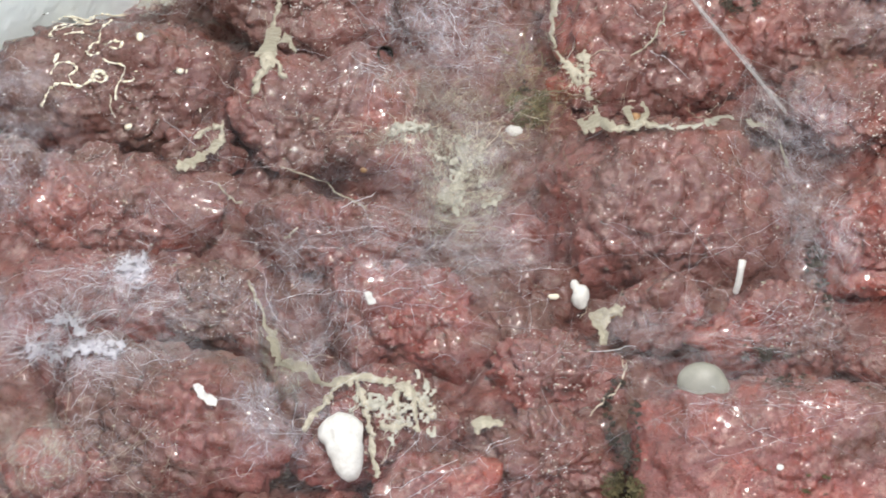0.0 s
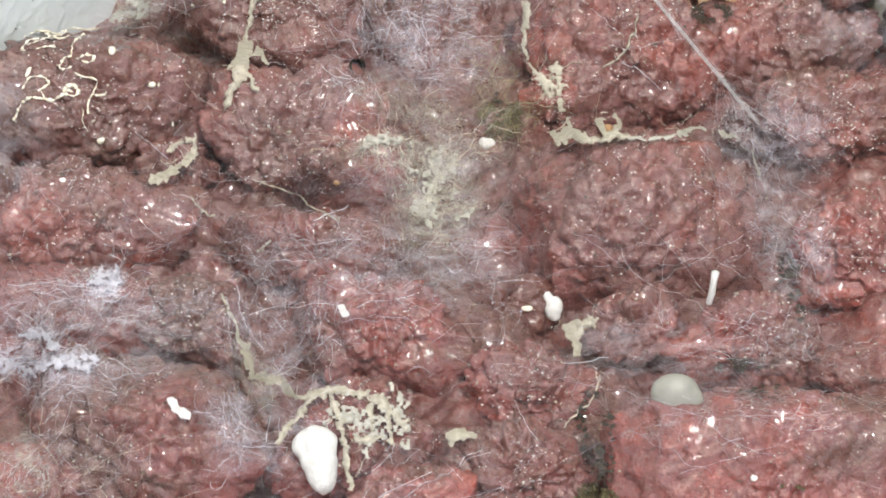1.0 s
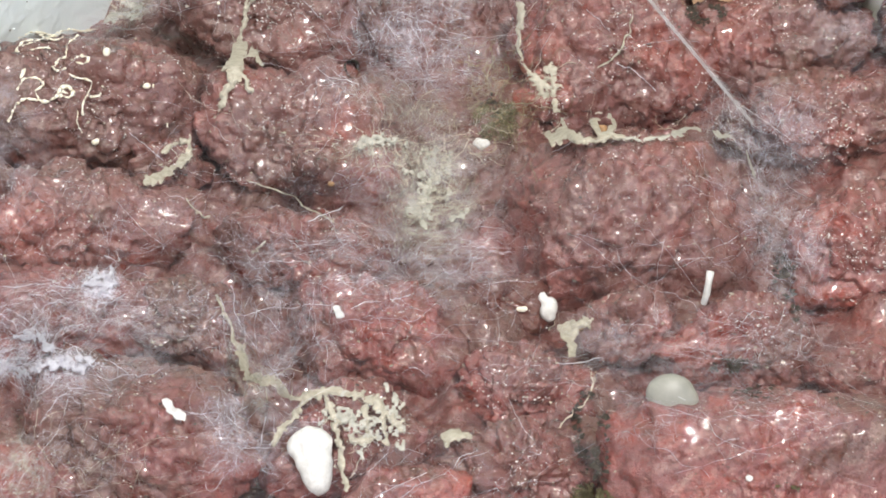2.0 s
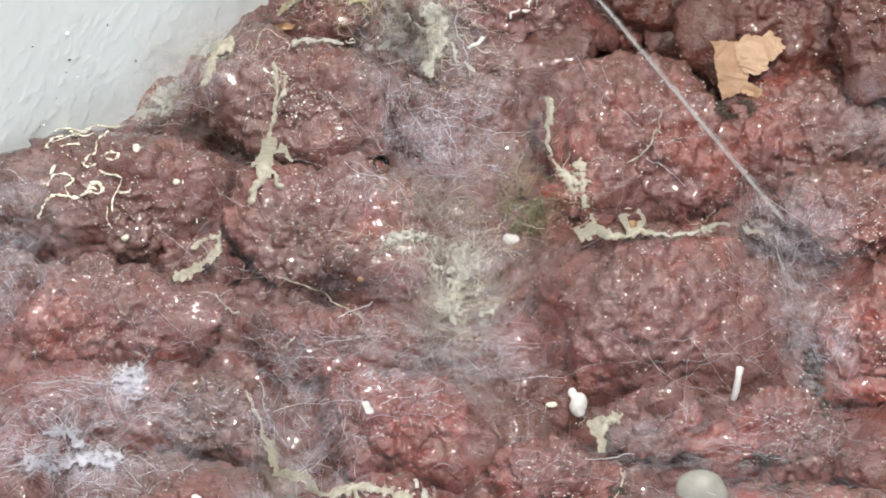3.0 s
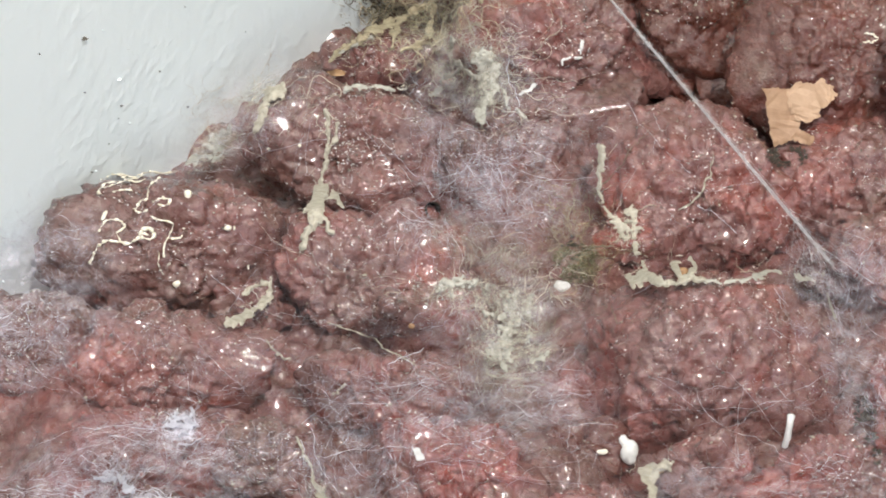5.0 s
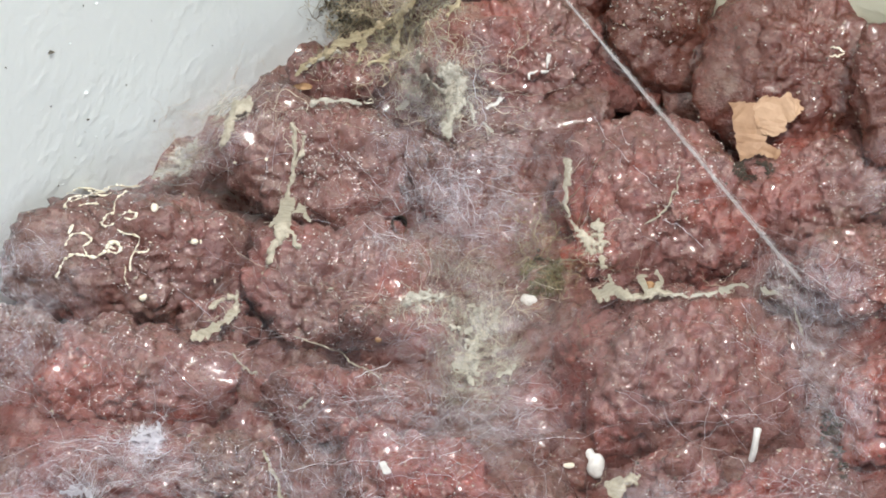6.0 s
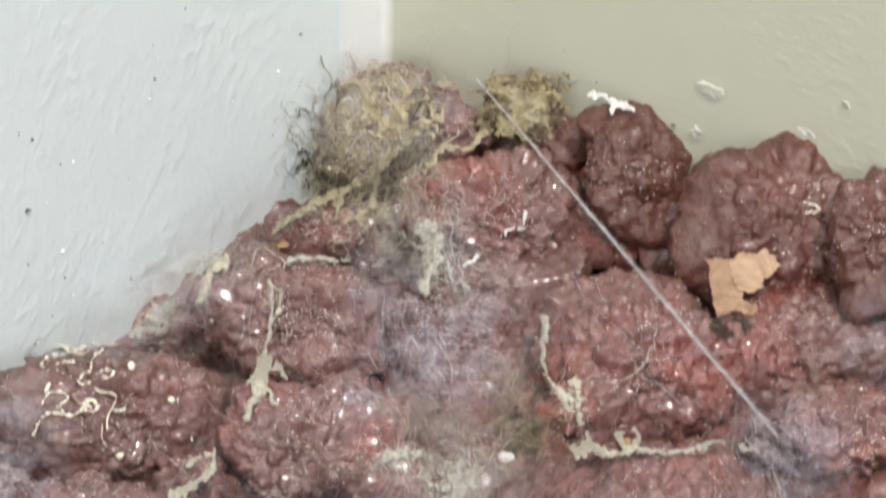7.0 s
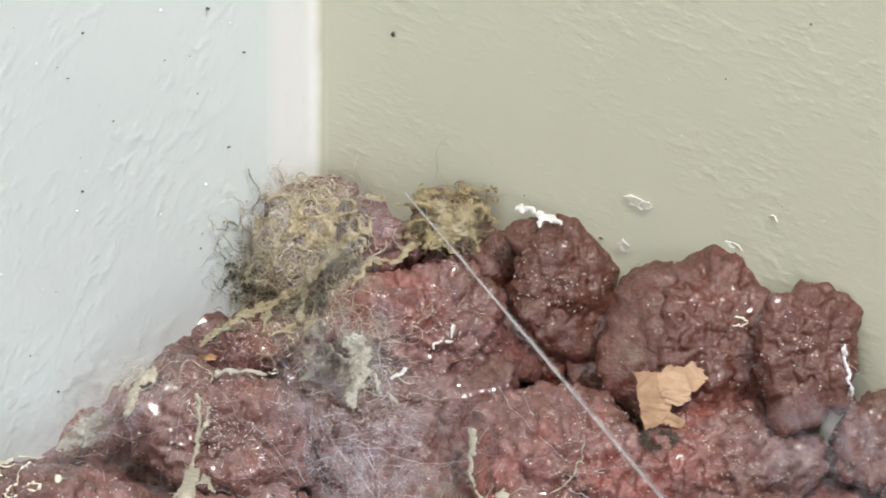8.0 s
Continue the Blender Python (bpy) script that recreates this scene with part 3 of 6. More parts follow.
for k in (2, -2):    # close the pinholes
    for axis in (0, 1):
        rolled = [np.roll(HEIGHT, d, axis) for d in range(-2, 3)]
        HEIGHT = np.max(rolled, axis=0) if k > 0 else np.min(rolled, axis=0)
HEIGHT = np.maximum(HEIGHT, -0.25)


def height(x, y):
    """How far the stones stand out towards the camera at x across and y up its view."""
    i = np.clip(((np.asarray(x) - X0) / CELL).astype(int), 0, HN - 1)
    j = np.clip(((np.asarray(y) - Y0) / CELL).astype(int), 0, HM - 1)
    return HEIGHT[i, j]


def spread_max(h, k):
    """The highest value within k cells."""
    for axis in (0, 1):
        h = np.max([np.roll(h, d, axis) for d in range(-k, k + 1)], axis=0)
    return h


def blurred(h, k):
    for axis in (0, 1):
        h = np.mean([np.roll(h, d, axis) for d in range(-k, k + 1)], axis=0)
    return h


TENT = blurred(spread_max(HEIGHT, 4), 9)     # a sheet stretched loosely over the stones


def sheet(label, mat, patches, lift=0.001):
    """Web stretched loosely over the stones in one sheet facing the camera: thick in the patches (x, y, half-width,
    half-height, turn, strength), clear between.
    """
    i, j = np.meshgrid(np.arange(0, HN, 2), np.arange(0, HM, 2), indexing="ij")
    px, py = X0 + (i + 0.5) * CELL, Y0 + (j + 0.5) * CELL
    pz = np.maximum(TENT[i, j], HEIGHT[i, j] + 0.0006) + lift
    dense = np.zeros(px.shape)
    for x, y, rx, ry, turn, strength in patches:
        c, s = math.cos(radians(turn)), math.sin(radians(turn))
        u, w = ((px - x) * c + (py - y) * s) / rx, ((py - y) * c - (px - x) * s) / ry
        one = strength * np.clip(1.3 * (1 - (u * u + w * w) ** 0.8), 0, 1)
        dense = np.maximum(dense, one) + 0.2 * np.minimum(dense, one) if strength > 0 else dense * np.clip(1 + one, 0, 1)
    idx = np.arange(px.size).reshape(px.shape)
    quad = np.stack([idx[:-1, :-1], idx[1:, :-1], idx[1:, 1:], idx[:-1, 1:]], -1).reshape(-1, 4)
    quad = quad[(dense.ravel()[quad] > 0).any(1)]
    used, quad = np.unique(quad, return_inverse=True)
    me = as_mesh("web_sheet", laid(np.stack([px.ravel(), py.ravel(), pz.ravel()], 1)[used]), quad.reshape(-1, 4), mat)
    me.attributes.new("web_amount", "FLOAT", "POINT").data.foreach_set("value", dense.ravel()[used].astype(np.float32))
    return tagged(new("web_sheet", me), label, "cobweb", kind="stuff")


def laid(p):
    """Points (..., 3) given as across, up and out, in the world."""
    p = np.asarray(p, float)
    return p[..., :1] * ACROSS + p[..., 1:2] * UP + p[..., 2:] * OUT


def laid_pose(x, y, out, turn=0.0):
    c, s = math.cos(radians(turn)), math.sin(radians(turn))
    m = np.eye(4)
    m[:3, 0], m[:3, 1], m[:3, 2] = ACROSS * c + UP * s, UP * c - ACROSS * s, OUT
    m[:3, 3] = laid((x, y, out))
    return Matrix(m.tolist())


def tubes(paths, radii, sides=3):
    """Tubes along paths (n, m, 3) with the radii (n, m): points and faces."""
    n, m, _ = paths.shape
    t = np.gradient(paths, axis=1)
    t /= np.linalg.norm(t, axis=2, keepdims=True) + 1e-9
    side = np.cross(t, (0.13, -0.75, 0.64))
    side /= np.linalg.norm(side, axis=2, keepdims=True) + 1e-9
    up = np.cross(side, t)
    ang = np.arange(sides) * 2 * np.pi / sides
    ring = side[:, :, None] * np.cos(ang)[:, None] + up[:, :, None] * np.sin(ang)[:, None]
    v = (paths[:, :, None] + ring * radii[:, :, None, None]).reshape(-1, 3)
    idx = np.arange(n * m * sides).reshape(n, m, sides)
    a, b = idx[:, :-1], idx[:, 1:]
    f = np.stack([a, np.roll(a, -1, 2), np.roll(b, -1, 2), b], -1).reshape(-1, 4)
    return v, f


def strands(a, b, lift, sag, wobble, rng, m=12):
    """Threads from the points a to b (n, 2), stretched over the stones."""
    t = np.linspace(0, 1, m)[None, :]
    za, zb = height(a[:, 0], a[:, 1]) + lift * rng.random(len(a)), height(b[:, 0], b[:, 1]) + lift * rng.random(len(b))
    x = a[:, :1] * (1 - t) + b[:, :1] * t
    y = a[:, 1:] * (1 - t) + b[:, 1:] * t
    length = np.linalg.norm(b - a, axis=1)[:, None]
    bend = np.sin(np.pi * t)
    x = x + length * wobble * (rng.normal(size=(len(a), 1)) * bend + 0.5 * rng.normal(size=(len(a), 1)) * np.sin(2 * np.pi * t))
    y = y + length * wobble * (rng.normal(size=(len(a), 1)) * bend + 0.5 * rng.normal(size=(len(a), 1)) * np.sin(2 * np.pi * t))
    x[:, 1:-1] += rng.normal(size=(len(a), m - 2)) * length * wobble * 0.22
    y[:, 1:-1] += rng.normal(size=(len(a), m - 2)) * length * wobble * 0.22
    z = za[:, None] * (1 - t) + zb[:, None] * t - sag * length * bend * rng.random((len(a), 1))
    z = np.maximum(z, height(x, y) + 0.0006)
    z[:, 1:-1] = 0.5 * z[:, 1:-1] + 0.25 * (z[:, :-2] + z[:, 2:])
    return laid(np.stack([x, y, z], -1))


def cobweb(label, x, y, rx, ry, turn, n, seed, mat=None, thick=0.000042, lift=0.005, sag=0.05, wobble=0.06, reach=0.5, along=None, knots=60, name="cobweb", amount=0.17):
    """Threads strung between shared knots inside an ellipse; along: a direction in degrees that most of them follow."""
    rng = np.random.default_rng(seed)
    n = int(n * amount)
    ang, rad = rng.uniform(0, 2 * np.pi, knots), np.sqrt(rng.random(knots))
    kx, ky = rx * rad * np.cos(ang), ry * rad * np.sin(ang)
    ct, st = math.cos(radians(turn)), math.sin(radians(turn))
    pts = np.stack([x + kx * ct - ky * st, y + kx * st + ky * ct], 1)
    a = pts[rng.integers(knots, size=n)] + rng.normal(size=(n, 2)) * 0.004
    if along is None:
        direction = rng.uniform(0, 2 * np.pi, n)
    else:
        direction = np.radians(along + rng.normal(size=n) * 22) + np.pi * rng.integers(2, size=n)
    far = 0.8 * reach * max(rx, ry) * rng.gamma(1.6, 0.65, n)
    b = a + np.stack([np.cos(direction), np.sin(direction)], 1) * far[:, None]
    hub = rng.random(n) < 0.25
    b[hub] = pts[rng.integers(knots, size=hub.sum())]
    rise = np.abs(height(b[:, 0], b[:, 1]) - height(a[:, 0], a[:, 1]))
    steep = rise / (np.linalg.norm(b - a, axis=1) + 1e-6)
    b = a + (b - a) / (1 + 1.5 * steep)[:, None]
    paths = strands(a, b, lift, sag, wobble, rng)
    rel = paths - np.array(CORNER)      # none creep up the sage wall or up the corner
    off_wall, off_corner = (rel @ np.array(LEFT_DIR)).min(1), (rel @ np.array(BACK_DIR)).min(1)
    paths = paths[(off_wall > 0.005) & ((off_corner > 0.004) | (off_wall > 0.10))]
    n = len(paths)
    radii = thick * rng.gamma(3.0, 0.33, (n, 1)) * (1 + 0.25 * rng.normal(size=(n, paths.shape[1]))).clip(0.4, 2)
    v, f = tubes(paths, radii)
    return tagged(new(name, as_mesh(name, v, f, mat or SILK)), label, "cobweb" if name == "cobweb" else name.replace("_", " "), kind="stuff")


# ---- small things ----
def lump(name, label, category, x, y, a, b, c, seed, mat, turn=0.0, sink=0.35, level=3, rough=0.15, square=2.2, cuts=4, taper=0.0):
    v, f = rough_shape(a, b, c, seed, level, square, cuts, rough)
    v[:, 0] *= 1 - taper * v[:, 1] / b
    ob = new(name, as_mesh(name, v, f, mat))
    ob.matrix_world = laid_pose(x, y, float(height(x, y)) + c * (1 - sink), turn)
    return tagged(ob, label, category)


def bit(name, label, category, x, y, lobes, seed, mat, rough=0.0, sink=0.3, cuts=0, level=4, square=2.0):
    """A small thing of a few lobes run together, lying on the stones."""
    v, f = lobed_shape(lobes, seed, level, square, cuts, rough, 1.0)
    ob = new(name, as_mesh(name, v, f, mat))
    ob.matrix_world = laid_pose(x, y, float(height(x, y)) + lobes[0][5] * (1 - sink))
    return tagged(ob, label, category)


def curve_through(points, m):
    """m points along a smooth curve through a few points of the plan."""
    p = np.array(points, float)
    t = np.linspace(0, len(p) - 1, m)
    i = np.clip(np.floor(t).astype(int), 0, len(p) - 2)
    f = (t - i)[:, None]
    q = np.vstack([2 * p[0] - p[1], p, 2 * p[-1] - p[-2]])
    a, b, c, d = q[i], q[i + 1], q[i + 2], q[i + 3]
    return 0.5 * (2 * b + (c - a) * f + (2 * a - 5 * b + 4 * c - d) * f ** 2 + (3 * b - a - 3 * c + d) * f ** 3)


def rope(name, label, category, points, radius, mat, seed, hairs=0, spread=0.004, lift=0.0008, m=48, hair_mat=None):
    """A fibrous cord that lies over the stones; hairs: loose fibres along it."""
    rng = np.random.default_rng(seed)
    p = curve_through(points, m)
    p = p + np.stack([value_noise(np.stack([np.arange(m) * 0.21, np.full(m, k), np.full(m, seed)], 1), seed) for k in (0.5, 7.5)], 1) * 0.0016
    z = height(p[:, 0], p[:, 1]) + lift
    z = np.convolve(np.pad(z, 3, "edge"), np.ones(7) / 7, "valid")
    z = np.maximum(z, height(p[:, 0], p[:, 1]) + radius * 0.4)
    path = np.column_stack([p, z])
    r = radius * (1 + 0.75 * value_noise(np.stack([np.arange(m) * 0.6, np.zeros(m), np.full(m, 3.3)], 1), seed)).clip(0.3, 2)
    r[-4:] *= np.linspace(1, 0.25, 4)
    r[:4] *= np.linspace(0.25, 1, 4)
    v, f = tubes(laid(path)[None], r[None], 7)
    if hairs:
        k = rng.integers(m, size=hairs)
        a = p[k] + rng.normal(size=(hairs, 2)) * spread * 0.4
        k2 = np.clip(k + rng.integers(-7, 8, size=hairs), 0, m - 1)
        b = p[k2] + rng.normal(size=(hairs, 2)) * spread
        hv, hf = tubes(strands(a, b, 0.003, 0.0, 0.15, rng), 0.00012 * rng.gamma(3, 0.33, (hairs, 1)) * np.ones((1, 12)))
    ob = tagged(new(name, as_mesh(name, v, f, mat)), label, category)
    if hairs:
        fibres = tagged(new("loose_fibre", as_mesh("loose_fibre", hv, hf, hair_mat or SILK_DUSTY)), "loose pale fibres", kind="stuff")
        fibres.parent = ob
    return ob


def squiggle(x, y, length, curl, seed, radius=0.0008):
    """A little curled dribble of cream paint, or a like stroke painted for a glint."""
    rng = np.random.default_rng(seed)
    m = 26
    s = np.arange(m)
    wander = value_noise(np.stack([s * 0.33, np.zeros(m), np.full(m, seed * 1.7)], 1), seed)
    if abs(curl) > 2.5:      # nearly closed, dented loops
        ang = rng.uniform(0, 6.28) + np.sign(curl) * s / m * 5.8 + 0.9 * wander
    else:
        ang = rng.choice((0.3, 2.9, -0.4, 1.9)) + 2.1 * wander + curl * 0.25 * s / m
    step = length / m
    p = np.stack([x + np.cumsum(np.cos(ang)) * step, y + np.cumsum(np.sin(ang)) * step * 0.8], 1)
    z = height(p[:, 0], p[:, 1])
    z = np.convolve(np.pad(z, 2, "edge"), np.ones(5) / 5, "valid") + radius * 0.6
    r = radius * (1 + 0.4 * rng.normal(size=m).clip(-1, 1)) * np.sin(np.linspace(0.35, 2.8, m)) ** 0.5
    v, f = tubes(laid(np.column_stack([p, z]))[None], r[None], 6)
    return tagged(new("paint_dribble", as_mesh("paint_dribble", v, f, CREAM_PAINT)), "curled cream paint dribble or glint stroke on a red stone", "paint dribble", "cream dribbles on the domed stone")


def shard(name, label, category, outline, where, mat, thick=0.000390, bend=0.0, group="", rag=0.0, lift=0.0):
    """A thin broken piece with an outline in its own plane, bent along its length; rag: how frayed its edge is."""
    rng = np.random.default_rng(len(outline) * 7)
    edge = []
    for (x0, y0), (x1, y1) in zip(outline, outline[1:] + outline[:1]):
        steps = max(1, int(math.hypot(x1 - x0, y1 - y0) / 0.0012)) if rag else 1
        for k in range(steps):
            push = rag * rng.normal() * (k > 0)
            edge.append((x0 + (x1 - x0) * k / steps + push, y0 + (y1 - y0) * k / steps + rag * rng.normal() * (k > 0)))
    bm = bmesh.new()
    face = bm.faces.new([bm.verts.new((px, py, 0)) for px, py in edge])
    bmesh.ops.triangulate(bm, faces=[face])
    bmesh.ops.subdivide_edges(bm, edges=bm.edges[:], cuts=2 if rag else 3, use_grid_fill=True)
    for v in bm.verts:
        v.co.z = lift + bend * (v.co.x ** 2 - 0.6 * v.co.x * v.co.y) + 0.0014 * noise.noise(v.co * 140) + 0.0005 * noise.noise(v.co * 420)
    top = bm.faces[:]
    bmesh.ops.recalc_face_normals(bm, faces=top)
    grown = bmesh.ops.extrude_face_region(bm, geom=top)["geom"]
    bmesh.ops.translate(bm, verts=[g for g in grown if isinstance(g, bmesh.types.BMVert)], vec=(0, 0, thick))
    bmesh.ops.recalc_face_normals(bm, faces=bm.faces[:])
    ob = part(name, bm, mat)
    ob.matrix_world = where
    return tagged(ob, label, category, group)


def scatter(name, label, category, centres, sizes, mat, seed, flat=0.5):
    """Many tiny eight-sided grains as one mesh."""
    rng = np.random.default_rng(seed)
    n = len(centres)
    base = np.array([(1, 0, 0), (0, 1, 0), (-1, 0, 0), (0, -1, 0), (0, 0, flat), (0, 0, -flat)], float)
    pts = base[None] * rng.uniform(0.5, 1.4, (n, 6, 1))
    ang = rng.uniform(0, 6.28, n)
    stretch = rng.uniform(0.7, 1.8, n)
    x = pts[..., 0] * stretch[:, None]
    y = pts[..., 1]
    px = x * np.cos(ang)[:, None] - y * np.sin(ang)[:, None]
    py = x * np.sin(ang)[:, None] + y * np.cos(ang)[:, None]
    v = centres[:, None] + np.stack([px, py, pts[..., 2]], -1) * sizes[:, None, None]
    tri = np.array([(0, 1, 4), (1, 2, 4), (2, 3, 4), (3, 0, 4), (1, 0, 5), (2, 1, 5), (3, 2, 5), (0, 3, 5)])
    f = (tri[None] + 6 * np.arange(n)[:, None, None]).reshape(-1, 3)
    return tagged(new(name, as_mesh(name, v.reshape(-1, 3), f, mat, False)), label, category, kind="stuff")


# white and cream flecks all over the stones, many standing in for gloss glints
rng = np.random.default_rng(5)
SURFACE = np.vstack(STONES)
SURFACE = SURFACE[(np.abs(SURFACE[:, 0]) < 0.40) & (SURFACE[:, 1] > -0.52) & (SURFACE[:, 1] < 0.36)]
SURFACE = SURFACE[SURFACE @ OUT > height(SURFACE[:, 0], SURFACE @ UP) - 0.006]
pick = SURFACE[rng.integers(len(SURFACE), size=64000)]
dense = value_noise(pick / 0.04, 91)
pick = pick[rng.random(len(pick)) < (0.45 + 0.6 * dense) * np.interp(pick @ UP, [-0.17, -0.03], [0.3, 1.0]) * np.interp((pick - np.array(CORNER)) @ np.array(LEFT_DIR), [0.05, 0.12], [0.15, 1.0])]     # fewer low in the view and by the sage wall
scatter("white_flecks_glints", "tiny white flecks and painted glints scattered on the red stones", "flecks", pick + (0, -0.0003, 0.0003),
        0.00025 * rng.gamma(1.2, 0.8, len(pick)).clip(0.35, 2.0), FLECK_GLINT, 6, 0.9)
# dark grains: specks of dirt, and the shade of pits painted as dots
pick = SURFACE[rng.integers(len(SURFACE), size=5000)]
scatter("dark_specks", "dark grains painting shaded pits, and specks of dirt, on the stones", "specks", pick + (0, -0.0001, 0.0001),
        0.00036 * rng.gamma(1.6, 0.6, len(pick)).clip(0.3, 3.0), SPECK, 8, 0.6)
pick = SURFACE[rng.integers(len(SURFACE), size=2600)]
scatter("dust_crumbs", "brown and tan crumbs of dirt on the stones", "crumbs", pick + (0, -0.0002, 0.0003),
        0.00035 * rng.gamma(2.2, 0.5, len(pick)).clip(0.4, 3.0), CRUST, 7, 0.8)


def crust(label, x, y, rx, ry, n, seed, mat=None, size=0.0009, turn=0.0, name="pale_crust", category="crust"):
    """A crumbly patch of grains stuck to the stones."""
    rng = np.random.default_rng(seed)
    r, a = np.sqrt(rng.random(n)), rng.uniform(0, 6.283, n)
    px, py = rx * r * np.cos(a), ry * r * np.sin(a)
    edge = value_noise(np.stack([px / 0.006, py / 0.006, np.full(n, seed * 0.7)], 1), seed)
    px, py, r = px[edge > -0.25], py[edge > -0.25], r[edge > -0.25]
    ct, st = math.cos(radians(turn)), math.sin(radians(turn))
    qx, qy = x + px * ct - py * st, y + px * st + py * ct
    sizes = size * rng.gamma(3, 0.33, len(qx)).clip(0.4, 2.5) * (1.2 - 0.6 * r)
    ob = scatter(name, label, category, laid(np.stack([qx, qy, height(qx, qy) + sizes * 0.3], 1)), sizes, mat or CRUST, seed, 0.7)
    return ob


# ---- cream dribbles on the domed stone ----
def dribble(points, radius, seed):
    """A thin raised line of cream paint through points of the plan, uneven in width."""
    p = curve_through(points, 8 * len(points))
    m = len(p)
    z = height(p[:, 0], p[:, 1])
    z = np.convolve(np.pad(z, 1, "edge"), np.ones(3) / 3, "valid")
    z = np.maximum(z, height(p[:, 0], p[:, 1]) - 0.0004) + radius * 0.5
    p = p + 0.0006 * np.stack([value_noise(np.stack([np.arange(m) * 0.5, np.full(m, k), np.full(m, seed * 1.3)], 1), seed) for k in (0.5, 5.5)], 1)
    r = radius * (1 + 1.1 * value_noise(np.stack([np.arange(m) * 0.4, np.full(m, 9.1), np.full(m, seed * 0.7)], 1), seed)).clip(0.25, 2.2)
    r[[0, -1]] *= 0.4
    v, f = tubes(laid(np.column_stack([p, z]))[None], r[None], 6)
    return tagged(new("paint_dribble", as_mesh("paint_dribble", v, f, CREAM_PAINT)), "curled cream paint dribble or glint stroke on a red stone", "paint dribble", "cream dribbles on the domed stone")


for k, (radius, points) in enumerate((
        (0.00060, [(-0.1776, -0.0307), (-0.1756, -0.0265), (-0.1715, -0.0238), (-0.1656, -0.0244), (-0.1633, -0.0274), (-0.1675, -0.0308), (-0.1661, -0.0357), (-0.1715, -0.0350), (-0.1753, -0.0365), (-0.1781, -0.0391)]),
        (0.00085, [(-0.1661, -0.0357), (-0.1612, -0.0369), (-0.1576, -0.0351), (-0.1538, -0.0332), (-0.1494, -0.0347), (-0.1471, -0.0320), (-0.1496, -0.0287), (-0.1537, -0.0296), (-0.1550, -0.0326)]),
        (0.00060, [(-0.1551, -0.0321), (-0.1521, -0.0314), (-0.1500, -0.0326)]),
        (0.00055, [(-0.1454, -0.0009), (-0.1493, -0.0037), (-0.1505, -0.0068), (-0.1514, -0.0124), (-0.1552, -0.0142), (-0.1570, -0.0176)]),
        (0.00060, [(-0.1461, -0.0135), (-0.1437, -0.0120), (-0.1393, -0.0126), (-0.1389, -0.0147), (-0.1422, -0.0163), (-0.1454, -0.0151)]),
        (0.00045, [(-0.1491, -0.0219), (-0.1447, -0.0240), (-0.1371, -0.0258), (-0.1394, -0.0332), (-0.1418, -0.0381), (-0.1417, -0.0444)]),
        (0.00040, [(-0.1394, -0.0332), (-0.1349, -0.0343), (-0.1316, -0.0325)]),
        (0.00050, [(-0.1776, -0.0022), (-0.1766, 0.0000), (-0.1721, 0.0009), (-0.1619, -0.0006), (-0.1565, 0.0003)]),
        (0.00055, [(-0.1760, -0.0069), (-0.1711, -0.0049), (-0.1640, -0.0025), (-0.1581, -0.0034), (-0.1533, -0.0018)]),
        (0.00045, [(-0.1709, -0.0006), (-0.1606, -0.0018), (-0.1559, 0.0000), (-0.1556, 0.0023), (-0.1490, 0.0013), (-0.1390, 0.0026)]),
        (0.00050, [(-0.1589, -0.0179), (-0.1549, -0.0198), (-0.1504, -0.0185)]),
        (0.00060, [(-0.1767, -0.0099), (-0.1784, -0.0086), (-0.1747, -0.0043), (-0.1694, -0.0031)]),
        (0.00045, [(-0.1710, -0.0090), (-0.1648, -0.0075), (-0.1597, -0.0081)]),
        (0.00040, [(-0.1781, -0.0391), (-0.1803, -0.0434), (-0.1824, -0.0482)]),
        (0.00040, [(-0.1444, -0.0417), (-0.1448, -0.0482), (-0.1421, -0.0537)]))):
    dribble(points, radius, 200 + k)
# the last two strokes stand in for glints on the big glossy stone
for k, (x, y, length, curl) in enumerate(((-0.0161, 0.0518, 0.012, 4.0), (0.2550, 0.0768, 0.012, 2.0), (0.2471, 0.0806, 0.010, -2.0))):
    squiggle(x, y, length, curl, 240 + k, 0.0005)

# ---- lumps, chips and bits ----
bit("white_lump", "large chalk-white dripped lump on the stones", "lump", -0.0172, -0.2041, [(0, 0, 0, 0.0106, 0.0096, 0.0062, 0), (0.0030, -0.0128, 0.001, 0.0078, 0.0116, 0.0056, 6), (0.0015, -0.0065, 0.001, 0.0098, 0.0100, 0.0060, 0), (-0.0070, -0.0005, -0.001, 0.0055, 0.0055, 0.0045, 20)], 301, CHALK, 0.28, 0.2)
shard("paint_chip", "white paint chip on a red stone", "paint chip", [(-0.0062, 0.0050), (-0.0034, 0.0060), (-0.0006, 0.0022), (0.0022, 0.0008), (0.0059, -0.0025), (0.0053, -0.0056), (0.0008, -0.0048), (-0.0014, -0.0020), (-0.0040, -0.0006)], laid_pose(-0.0842, -0.1851, float(height(-0.0842, -0.1851)) + 0.0012), CHALK, 0.0009, 6.0, rag=0.0004)
shard("paint_chip", "small white paint chip on a red stone", "paint chip", [(-0.0030, 0.0026), (0.0002, 0.0032), (0.0014, 0.0006), (0.0032, -0.0024), (-0.0008, -0.0034), (-0.0018, -0.0006)], laid_pose(-0.0034, -0.1425, float(height(-0.0034, -0.1425)) + 0.0012), CHALK, 0.0009, 6.0, rag=0.0004)
